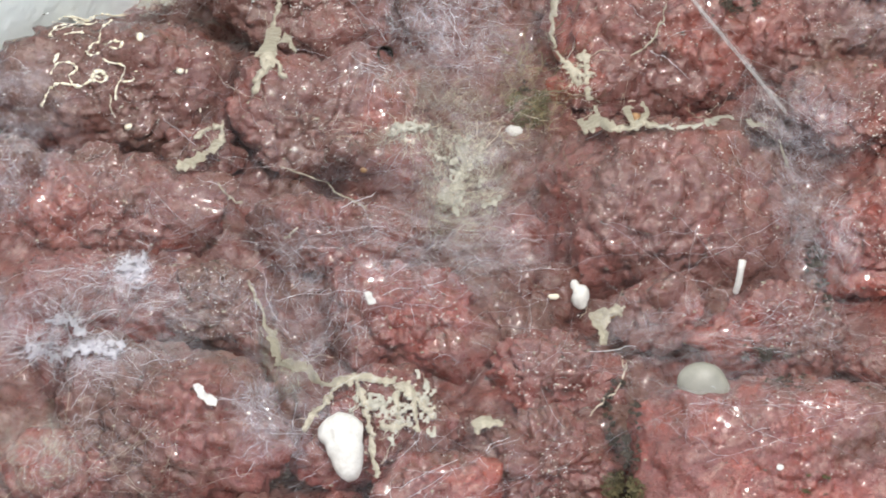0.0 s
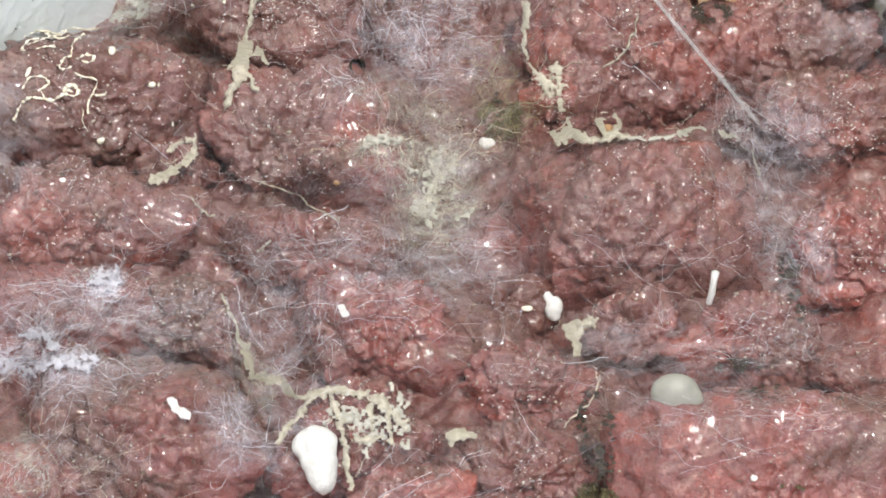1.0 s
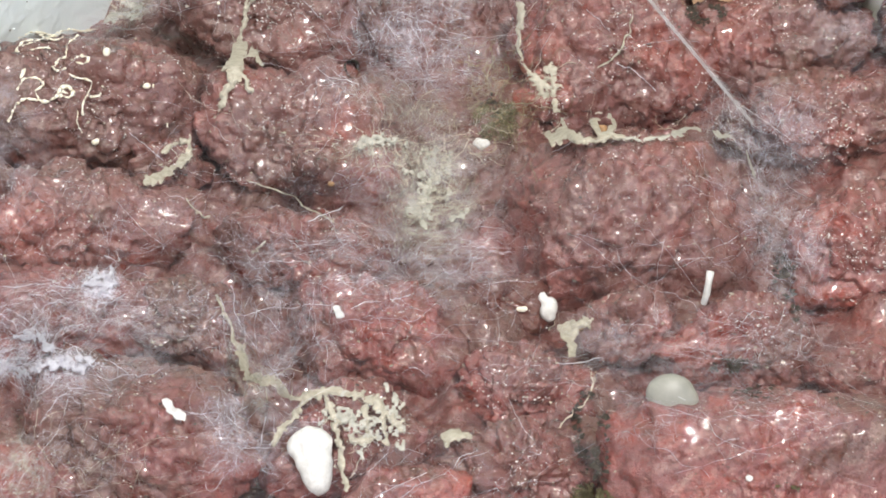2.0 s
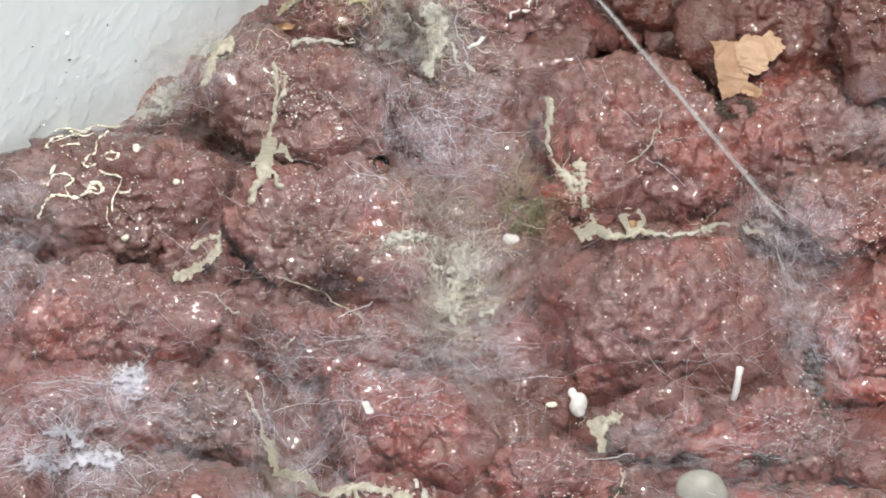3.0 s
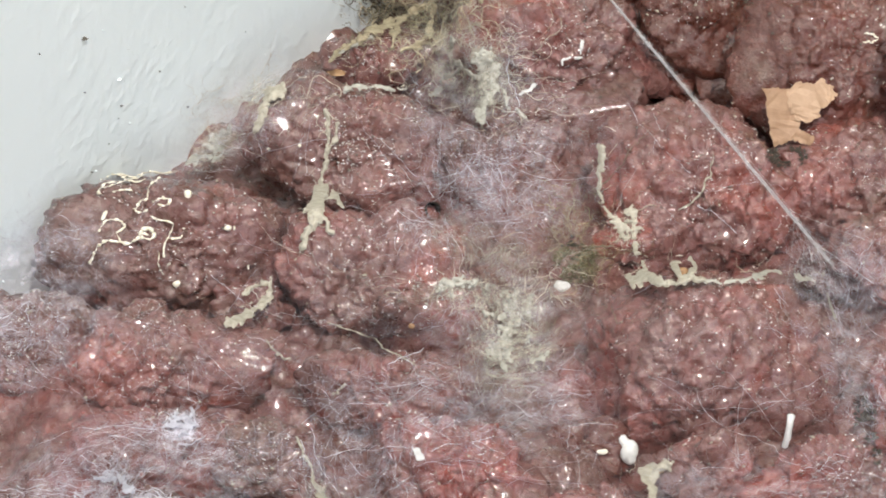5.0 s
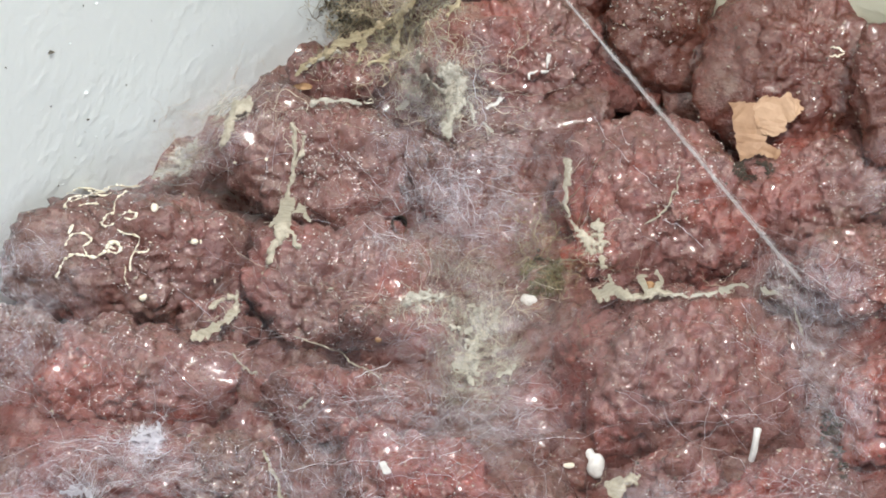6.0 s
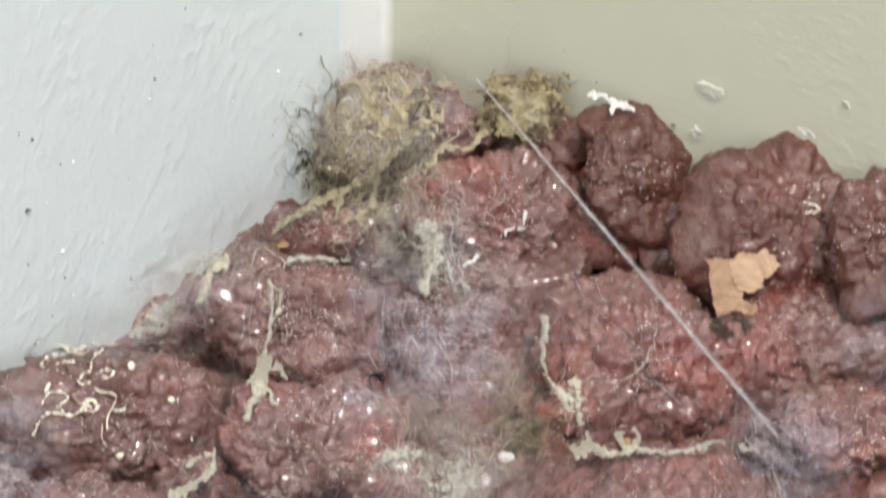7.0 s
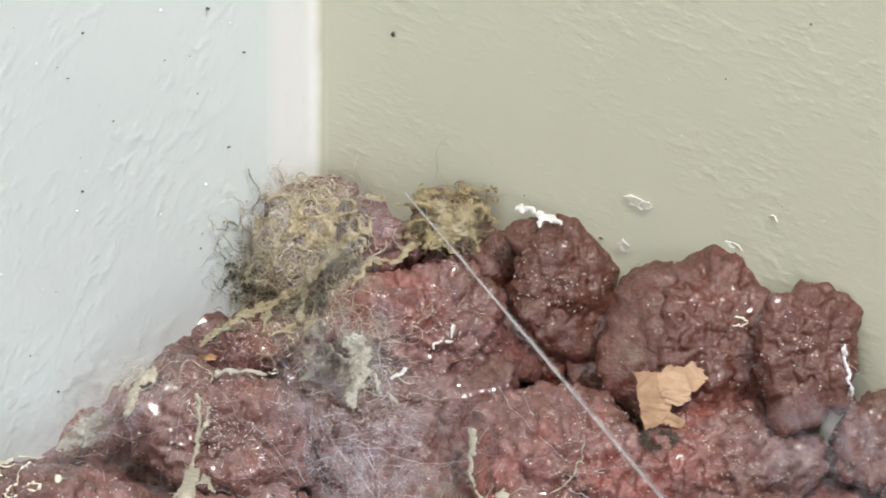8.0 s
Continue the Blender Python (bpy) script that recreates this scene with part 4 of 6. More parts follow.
bit("white_bud", "pale bud-shaped white crumb with a thin neck", "crumb", 0.1072, -0.1448, [(0, 0, 0, 0.0048, 0.0062, 0.0036, 0), (-0.0035, 0.0065, 0, 0.0026, 0.0052, 0.0024, 24), (-0.0062, 0.0112, 0, 0.0014, 0.0022, 0.0014, 30), (0.0012, -0.0048, 0, 0.0030, 0.0022, 0.0024, 0)], 306, CHALK, 0.12, 0.2)
lump("yellow_seed", "small pale yellow seed", "seed", 0.0930, -0.1446, 0.0032, 0.0018, 0.0008, 308, CREAM_PAINT)
bit("pebble", "smooth round grey-green pebble between red stones", "pebble", 0.1589, -0.1757, [(0, 0, 0, 0.0120, 0.0095, 0.0055, 0), (0.0055, -0.0030, 0, 0.0085, 0.0062, 0.0045, 0)], 309, PEBBLE, 0.0, 0.35)
lump("paint_chip", "white chip caught in a web", "paint chip", 0.0761, -0.0610, 0.0048, 0.0030, 0.0013, 310, CHALK, rough=0.3, cuts=12, sink=0.5)
for k, (x, y, a, b, turn) in enumerate(((-0.1745, -0.0214, 0.0018, 0.0038, -30), (-0.1288, -0.0101, 0.0016, 0.0020, 0), (-0.1313, -0.0285, 0.0017, 0.0011, 0), (-0.1075, -0.0283, 0.0016, 0.0009, 0), (-0.1039, -0.0285, 0.0010, 0.0018, 0),
                                         (-0.1347, -0.0585, 0.0022, 0.0010, 20), (-0.0964, -0.0498, 0.0009, 0.0022, 0), (-0.0702, 0.0168, 0.0010, 0.0010, 0))):
    lump("paint_dab", "small white dab of paint on a red stone", "paint dab", x, y, a, b, 0.0009, 350 + k, CREAM_PAINT, turn=turn, rough=0.3, cuts=6, sink=0.5, level=2)
lump("orange_seed", "tiny orange seed on a red stone", "seed", -0.0074, -0.0816, 0.0018, 0.0014, 0.0010, 311, ORANGE)
lump("orange_husk", "orange-brown husk beside a pale crust", "husk", 0.1375, -0.0518, 0.0016, 0.0018, 0.0010, 313, ORANGE, level=4, rough=0.6)
lump("orange_husk", "orange-brown husk below a white crumb", "husk", 0.1210, -0.1532, 0.0048, 0.0022, 0.0014, 325, ORANGE, rough=0.4, turn=25)
crust("small tuft of green moss in a crack", 0.2137, -0.2240, 0.0090, 0.0053, 468, 326, MOSS_SHADE, 0.00068, 0, "moss", "moss")
crust("dark olive grains in a hollow", 0.0839, -0.0470, 0.0126, 0.0129, 1612, 327, MOSS_SHADE, 0.00068, 0, "moss", "moss")
# dark olive grains put the gap's shade into colour here
crust("olive grains painting shade low at the edge of a stone", 0.1219, -0.2304, 0.0108, 0.0082, 876, 328, MOSS_SHADE, 0.00068, 0, "moss", "moss")
# near-black grains that stand in for the shade of two gaps
crust("painted shade in a gap between stones", 0.1999, -0.1722, 0.0126, 0.0059, 732, 329, GAP_SHADE, 0.00056, 0, "painted_shade", "soil")
crust("painted shade in a gap under the leaf", 0.2010, 0.0114, 0.0126, 0.0070, 876, 330, GAP_SHADE, 0.00056, 0, "painted_shade", "soil")
crust("silvery scrap of web film", -0.1267, -0.1295, 0.0090, 0.0064, 576, 332, SILK, 0.00036, 0, "silver_film", "scrap")
lump("orange_leaf_bit", "orange scrap of leaf at the wall", "leaf", -0.0516, 0.0597, 0.006, 0.0028, 0.0007, 333, ORANGE, rough=0.3)

# white stick standing in a gap
sx, sy = 0.1859, -0.1389
so = float(height(sx, sy))
sv, sf = tubes(laid(np.array([[(sx - 0.001, sy, so - 0.002), (sx, sy + 0.005, so + 0.003), (sx + 0.0008, sy + 0.011, so + 0.005), (sx + 0.0016, sy + 0.0165, so + 0.007), (sx + 0.0016, sy + 0.017, so + 0.007)]])),
               np.array([[0.0017, 0.0019, 0.0017, 0.0021, 0.0005]]), 8)
tagged(new("white_twig", as_mesh("white_twig", sv, sf, CHALK)), "short white upright twig in a gap", "twig")

# dry leaf scrap
lx, ly = 0.2088, 0.0347
leaf_place = laid_pose(lx, ly, float(np.median(TENT[int((lx - X0) / CELL) - 8:int((lx - X0) / CELL) + 8, int((ly - Y0) / CELL)])) + 0.004, -2)
leaf = shard("dry_leaf", "torn tan scrap of a dry leaf caught between stones", "leaf", [(-0.0220, 0.0137), (-0.0075, 0.0137), (0.0016, 0.0155), (0.0037, 0.0065), (0.0016, -0.0035), (0.0007, -0.0077), (0.0097, -0.0126), (0.0070, -0.0175), (-0.0021, -0.0144), (-0.0129, -0.0193), (-0.0156, -0.0117), (-0.0169, -0.0026), (-0.0193, 0.0110)], leaf_place, LEAF, 0.0005, 11.0, rag=0.0005)
fold = shard("fold", "paler folded flap of the leaf", "", [(-0.0071, 0.0116), (-0.0021, 0.0174), (0.0088, 0.0174), (0.0115, 0.0206), (0.0170, 0.0174), (0.0219, 0.0119), (0.0170, 0.0065), (0.0125, 0.0038), (0.0115, -0.0017), (0.0052, -0.0048), (-0.0002, -0.0035), (-0.0042, 0.0019), (-0.0064, 0.0074)], leaf_place, LEAF_PALE, 0.0005, 9.0, rag=0.0006, lift=0.0012)
fold.parent = leaf
fold.matrix_parent_inverse = leaf_place.inverted()

# ---- web funnel with a dark hole ----
hx, hy = 0.0043, -0.0192
ring = 20
ang = np.arange(ring) * 2 * np.pi / ring
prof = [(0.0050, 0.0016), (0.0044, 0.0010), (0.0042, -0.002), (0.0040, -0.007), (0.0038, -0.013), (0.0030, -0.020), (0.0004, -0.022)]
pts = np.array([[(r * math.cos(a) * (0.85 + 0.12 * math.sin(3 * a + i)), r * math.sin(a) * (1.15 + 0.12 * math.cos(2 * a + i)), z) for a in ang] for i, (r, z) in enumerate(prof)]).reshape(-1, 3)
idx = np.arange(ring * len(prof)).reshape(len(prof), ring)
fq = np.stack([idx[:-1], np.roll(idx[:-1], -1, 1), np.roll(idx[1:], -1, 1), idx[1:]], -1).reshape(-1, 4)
# the lining is coloured near-black to paint the shade inside the hole
funnel = new("web_funnel", as_mesh("web_funnel", pts, fq, GAP_SHADE))
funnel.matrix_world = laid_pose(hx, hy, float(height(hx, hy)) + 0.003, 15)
tagged(funnel, "hole of a spider's web funnel, its shade painted near-black", "web funnel")

# ---- taut strand from the root heap over the stones ----
rng = np.random.default_rng(17)
ax, ay = 0.0631, 0.1557
A = laid((ax, ay, float(np.max(height(ax + np.linspace(-0.012, 0.012, 9), np.full(9, ay - 0.008)))) + 0.003))
B = np.array((0.2195, -0.0992, 0.0132)) + (0.0, -0.020, 0.016)
n = 15
for _ in range(40):    # raise the lower end until the strand clears the stones
    line = A + (B - A) * np.linspace(0.03, 0.93, 60)[:, None]
    if (line @ OUT > height(line[:, 0], line @ UP) + 0.0025).all():
        break
    B = B + OUT * 0.0012
    A = A + OUT * 0.0006
t = np.linspace(0, 1, 24)[None, :, None]
wide = 0.22 + 0.95 * np.sin(np.pi * np.clip(t, 0, 1) ** 1.3 * 0.72)
off = rng.normal(size=(n, 1, 3)) * 0.00105
wave = np.sin(t * rng.uniform(2, 7, (n, 1, 1)) + rng.uniform(0, 6, (n, 1, 1)))
paths = A + (B - A) * t + off * wide * (0.75 + 0.35 * wave)
strand = tagged(new("web_strand"), "taut rope of grey spider silk above the stones", "web strand")
for k in range(n):
    v, f = tubes(paths[k:k + 1], 0.000065 * rng.gamma(3, 0.33) * np.ones((1, 24)))
    new("silk_thread", as_mesh("silk_thread", v, f, SILK_GREY)).parent = strand
# the thin film between the threads, arched across
t = np.linspace(0, 1, 120)
across = np.linspace(-1, 1, 9)
side = np.cross(B - A, OUT)
side /= np.linalg.norm(side)
wide = 0.0022 * (0.30 + 0.85 * np.sin(np.pi * t ** 1.3 * 0.72)) * (1 + 0.35 * value_noise(np.stack([t * 14, 0 * t, 0 * t + 2.2], 1), 31))
spine = A + (B - A) * t[:, None] + side * (0.0006 * value_noise(np.stack([t * 9, 0 * t, 0 * t + 5.2], 1), 33))[:, None]
film = spine[:, None] + side * (wide[:, None] * across)[..., None] + OUT * (0.0008 * (1 - across ** 2))[None, :, None]
idx = np.arange(film.shape[0] * 9).reshape(-1, 9)
me = as_mesh("silk_film", film.reshape(-1, 3), np.stack([idx[:-1, :-1], idx[1:, :-1], idx[1:, 1:], idx[:-1, 1:]], -1).reshape(-1, 4), FILM_STRAND)
me.attributes.new("web_amount", "FLOAT", "POINT").data.foreach_set("value", (np.ones((120, 1)) * (1 - np.abs(across) ** 1.2)[None] * 0.75).astype(np.float32).ravel())
new("silk_film", me).parent = strand
# where it ends, the threads splay out over the stones
n = 40
ex, ey = 0.2263, -0.0594
ends = np.stack([ex + 0.016 * rng.normal(size=n), ey + 0.012 * rng.normal(size=n)], 1)
ends = laid(np.column_stack([ends, height(ends[:, 0], ends[:, 1]) + 0.0008]))
starts = A + (B - A) * rng.uniform(0.86, 1.0, (n, 1)) + rng.normal(size=(n, 3)) * 0.0012
s = np.linspace(0, 1, 10)[None, :, None]
paths = starts[:, None] * (1 - s) + ends[:, None] * s + np.sin(np.pi * s) * rng.normal(size=(n, 1, 3)) * 0.0016
v, f = tubes(paths, 0.000055 * rng.gamma(3, 0.33, (n, 1)) * np.ones((1, 10)))
splay = tagged(new("loose_fibre", as_mesh("loose_fibre", v, f, SILK_GREY)), "splayed grey end threads", kind="stuff")
splay.parent = strand

# ---- cobwebs ----
def thick_web(patches, x, y, half_width, half_height, turn, strength):
    """A place where the sheet of web is thick."""
    patches.append((x, y, half_width, half_height, turn, strength))


grey, beige, yellow = [], [], []
thick_web(grey, 0.0276, -0.0093, 0.045, 0.0372, 0, 0.65)
thick_web(grey, 0.0132, 0.0196, 0.028, 0.0558, 8, 0.65)
thick_web(grey, 0.2307, -0.0997, 0.026, 0.0620, 8, 0.72)
thick_web(grey, 0.2256, -0.0587, 0.045, 0.0372, 0, 0.65)
thick_web(grey, -0.1470, -0.1541, 0.095, 0.0341, 4, 0.72)
thick_web(grey, -0.0376, -0.1558, 0.045, 0.0558, 0, 0.58)
thick_web(grey, 0.0038, -0.1266, 0.12, 0.0558, 0, 0.14)
thick_web(grey, 0.1606, -0.1638, 0.07, 0.0279, 0, 0.50)
thick_web(grey, 0.2215, -0.1624, 0.075, 0.0496, 0, 0.17)
thick_web(grey, -0.2184, -0.0781, 0.07, 0.0496, 20, 0.65)
thick_web(grey, 0.0453, -0.0835, 0.055, 0.0558, 0, 0.65)
thick_web(grey, 0.0351, -0.1190, 0.075, 0.0279, 0, 0.65)
thick_web(grey, 0.0565, 0.0068, 0.06, 0.0558, 0, 0.50)
thick_web(grey, 0.0253, 0.0569, 0.045, 0.0496, 0, 0.58)
thick_web(grey, -0.1027, 0.0363, 0.05, 0.0279, 36, 0.58)
thick_web(grey, -0.2249, -0.0525, 0.05, 0.0310, 36, 0.58)
thick_web(grey, -0.1227, -0.1151, 0.12, 0.0558, 0, 0.15)
thick_web(grey, -0.0427, -0.1913, 0.035, 0.0372, 0, 0.65)
thick_web(grey, 0.0846, -0.1849, 0.11, 0.0496, 0, 0.14)
thick_web(grey, -0.1441, -0.2142, 0.12, 0.0496, 0, 0.11)
thick_web(grey, 0.1495, -0.0972, 0.1, 0.0620, 0, 0.09)
thick_web(grey, -0.0318, -0.0579, 0.1, 0.0558, 0, 0.11)
thick_web(grey, 0.3067, 0.0040, 0.06, 0.0372, 0, 0.50)
thick_web(grey, 0.0263, -0.2178, 0.1, 0.0372, 0, 0.13)
thick_web(grey, 0.0119, 0.1359, 0.055, 0.036, 0, 0.65)
thick_web(grey, -0.1117, 0.0230, 0.050, 0.014, 36, 0.77)
thick_web(grey, -0.2043, -0.0458, 0.045, 0.018, 38, 0.68)
thick_web(grey, -0.2357, -0.0614, 0.030, 0.020, 38, 0.77)
thick_web(grey, -0.1256, -0.1300, 0.011, 0.013, -20, 2.20)
thick_web(grey, -0.1593, -0.1653, 0.055, 0.012, 3, 1.30)
thick_web(grey, hx, hy, 0.0075, 0.009, 0, -1.5)
sheet("thin lilac-grey cobweb sheet over the stones and gaps", FILM, grey)
thick_web(beige, 0.0468, -0.0849, 0.030, 0.028, 80, 1.0)
thick_web(beige, 0.0432, -0.1009, 0.022, 0.020, 0, 0.8)
thick_web(beige, 0.0362, -0.0652, 0.055, 0.012, 0, 0.8)
thick_web(beige, 0.0305, -0.0378, 0.040, 0.014, -20, 0.6)
thick_web(beige, 0.0332, 0.0579, 0.016, 0.028, 10, 1.3)
thick_web(beige, 0.0155, 0.0679, 0.020, 0.020, 0, 0.8)
thick_web(beige, -0.0485, -0.1734, 0.008, 0.022, 30, 0.8)
thick_web(beige, -0.0937, 0.0465, 0.022, 0.010, 36, 1.0)
thick_web(beige, -0.1181, 0.0149, 0.022, 0.012, 36, 0.5)
thick_web(beige, -0.1690, -0.2139, 0.030, 0.022, 0, 0.6)
thick_web(beige, hx, hy, 0.0075, 0.009, 0, -1.5)
sheet("dusty beige cobweb sheet with crusted lace", FILM_DUSTY, beige, 0.0022)
thick_web(yellow, 0.0086, 0.1393, 0.046, 0.032, 0, 0.12)
thick_web(yellow, 0.0254, 0.1124, 0.030, 0.020, -30, 0.55)
thick_web(yellow, 0.0911, 0.1385, 0.022, 0.020, 0, 0.72)
thick_web(yellow, -0.0286, 0.1132, 0.016, 0.026, 0, 0.50)
thick_web(yellow, 0.0054, 0.0918, 0.030, 0.022, 40, 0.55)
thick_web(yellow, 0.0842, -0.0376, 0.018, 0.022, 0, 0.39)
thick_web(yellow, -0.0015, 0.1604, 0.030, 0.014, 0, 0.33)
thick_web(yellow, -0.0150, 0.1326, 0.016, 0.022, 0, 0.66)
thick_web(yellow, 0.0120, 0.0929, 0.034, 0.010, 35, 0.28)
sheet("yellowed net of web and root threads over the corner heap", FILM_YELLOW, yellow, 0.003)
cobweb("grey web fanning out below the taut strand", 0.2256, -0.0619, 0.045, 0.0434, -20, 420, 401, reach=0.6, along=-60)
cobweb("bluish web filling a gap between stones", 0.2307, -0.0997, 0.022, 0.0527, 8, 520, 402, reach=0.45, along=80, lift=0.012)
cobweb("thin threads across the stone top", 0.1902, -0.0655, 0.08, 0.0310, -12, 70, 403, reach=0.8, along=-15)
cobweb("dusty beige web mat in a hollow", 0.0453, -0.0835, 0.030, 0.0465, -6, 620, 404, SILK_DUSTY, 0.00008, 0.012, wobble=0.12, amount=0.4, reach=0.5, along=78)
cobweb("pale web over the hollow", 0.0454, -0.0774, 0.055, 0.0434, 0, 330, 405, reach=0.7, lift=0.012)
cobweb("dusty horizontal threads above the hollow", 0.0362, -0.0622, 0.07, 0.0136, 0, 320, 406, SILK_DUSTY, 0.000091, wobble=0.1, reach=0.5, along=4)
cobweb("white bundle of threads at the hollow's lower end", 0.0366, -0.1190, 0.055, 0.0186, 0, 420, 407, reach=0.7, along=-3, lift=0.01)
cobweb("long white threads over the stones", -0.0192, -0.1193, 0.12, 0.0186, 0, 190, 408, reach=0.8, along=-4, lift=0.009, knots=16)
cobweb("sheet of web round the funnel", 0.0050, -0.0182, 0.040, 0.0341, 0, 520, 409, reach=0.7, lift=0.008)
cobweb("bluish haze of fine web beside the funnel", 0.0308, -0.0061, 0.035, 0.0279, 10, 520, 410, thick=0.000059, reach=0.8, along=-15, lift=0.008)
cobweb("bluish web in the gap above the funnel", 0.0132, 0.0196, 0.022, 0.0434, 8, 420, 411, thick=0.000065, reach=0.5, lift=0.01)
cobweb("fine web over the low stone", 0.0565, 0.0068, 0.055, 0.0527, 0, 420, 412, thick=0.000059, reach=0.6, along=-12)
cobweb("web across the dribbled stone's foot", -0.2185, -0.0751, 0.05, 0.0372, 20, 330, 413, reach=0.8, along=-35, lift=0.01)
cobweb("threads over the rounded stones", -0.1444, -0.0892, 0.10, 0.0372, 0, 120, 414, reach=0.6, along=-10)
cobweb("white sheet of web over a stone", -0.1497, -0.1541, 0.075, 0.0310, 5, 950, 415, reach=0.6, along=8, lift=0.009)
cobweb("thick white edge of a sheet web", -0.1712, -0.1699, 0.055, 0.0112, 0, 480, 416, thick=0.000097, reach=0.5, along=3, lift=0.008)
cobweb("web threads hanging over a bright red stone", -0.1068, -0.1298, 0.09, 0.0620, 0, 380, 417, reach=0.5, along=60)
cobweb("grey web in a dark hollow", -0.0376, -0.1558, 0.035, 0.0465, 0, 620, 418, thick=0.000065, reach=0.5, lift=0.012)
cobweb("grey web under the pale cord", -0.0428, -0.1886, 0.025, 0.0279, 0, 360, 419, thick=0.000065, reach=0.6, lift=0.012)
cobweb("fine web over the middle stones", 0.0096, -0.1294, 0.09, 0.0496, 0, 200, 420, thick=0.000065, reach=0.6)
cobweb("long threads between the lower stones", 0.0675, -0.1626, 0.12, 0.0434, 12, 130, 421, reach=0.9, along=14, lift=0.012, knots=14)
cobweb("fine web over the orange stone", 0.0952, -0.1844, 0.08, 0.0434, 0, 180, 422, thick=0.000065, reach=0.5, along=35)
cobweb("web round the pebble", 0.1638, -0.1711, 0.06, 0.0217, 0, 420, 423, reach=0.6, along=5, lift=0.008)
cobweb("bluish web over the right gap", 0.2172, -0.1669, 0.06, 0.0279, 0, 420, 424, reach=0.7, along=5, lift=0.01)
cobweb("straight fine threads over the sloping stone", 0.1922, -0.1565, 0.09, 0.0372, 0, 110, 425, reach=0.9, along=-40, lift=0.01, knots=12)
cobweb("straight fine threads at the gap's foot", 0.2337, -0.1342, 0.08, 0.0248, 0, 110, 426, reach=0.9, along=-6, lift=0.012, knots=12)
cobweb("dusty web at the front stones", -0.1524, -0.2196, 0.10, 0.0496, 0, 420, 427, SILK_DUSTY, 0.000065, reach=0.5)
cobweb("grey web at the lowest stones", 0.0234, -0.2203, 0.08, 0.0372, 0, 380, 428, thick=0.000065, reach=0.6, along=25)
cobweb("dusty web at the foot of the white wall", -0.0997, 0.0396, 0.045, 0.0248, 36, 480, 429, SILK_DUSTY, 0.000072, 0.012, reach=0.5)
cobweb("grey dusty web at the foot of the white wall", -0.1182, 0.0096, 0.03, 0.0186, 36, 330, 430, SILK, 0.000065, 0.012, reach=0.6)
cobweb("grey dusty web along the wall's foot", -0.2249, -0.0525, 0.035, 0.0310, 36, 380, 431, SILK, 0.000065, 0.014, reach=0.6)
cobweb("web threads over the rounded stone", -0.0456, 0.0129, 0.065, 0.0465, 0, 150, 432, reach=0.5, along=60)
cobweb("pale web tangle below the root heap", 0.0221, 0.0639, 0.035, 0.0403, 0, 380, 433, SILK, 0.000091, 0.006, wobble=0.09, reach=0.5, along=-60)
cobweb("web over the small stones by the roots", -0.0079, 0.0692, 0.06, 0.0341, 20, 260, 434, SILK_DUSTY, 0.000084, 0.012, wobble=0.12, reach=0.5)
cobweb("fine threads on the large stone", 0.1457, -0.0122, 0.07, 0.0620, 0, 90, 435, thick=0.000065, reach=0.4)
cobweb("fine threads on the domed stone", 0.1494, -0.0942, 0.085, 0.0620, 0, 120, 436, thick=0.000065, reach=0.4)
cobweb("fine threads over the slab", -0.0380, -0.0578, 0.08, 0.0496, 0, 140, 437, thick=0.000065, reach=0.5, along=-15)
cobweb("thin web near the stone's end", 0.3037, 0.0040, 0.05, 0.0310, 0, 300, 438, reach=0.7, along=30, lift=0.014)
cobweb("threads in the gap below the dark stone", 0.0650, 0.0360, 0.05, 0.0186, 0, 330, 439, SILK_DUSTY, 0.000078, reach=0.5, along=-8)

# ---- crusted clots of web ----
COVER = np.maximum(HEIGHT, blurred(spread_max(HEIGHT, 4), 5))     # a skin that bridges the crevices


def smooth_height(x, y):
    """The skin over the stones, blended between its cells."""
    fx, fy = (x - X0) / CELL - 0.5, (y - Y0) / CELL - 0.5
    i, j = np.clip(np.floor(fx).astype(int), 0, HN - 2), np.clip(np.floor(fy).astype(int), 0, HM - 2)
    u, w = np.clip(fx - i, 0, 1), np.clip(fy - j, 0, 1)
    return (COVER[i, j] * (1 - u) + COVER[i + 1, j] * u) * (1 - w) + (COVER[i, j + 1] * (1 - u) + COVER[i + 1, j + 1] * u) * w


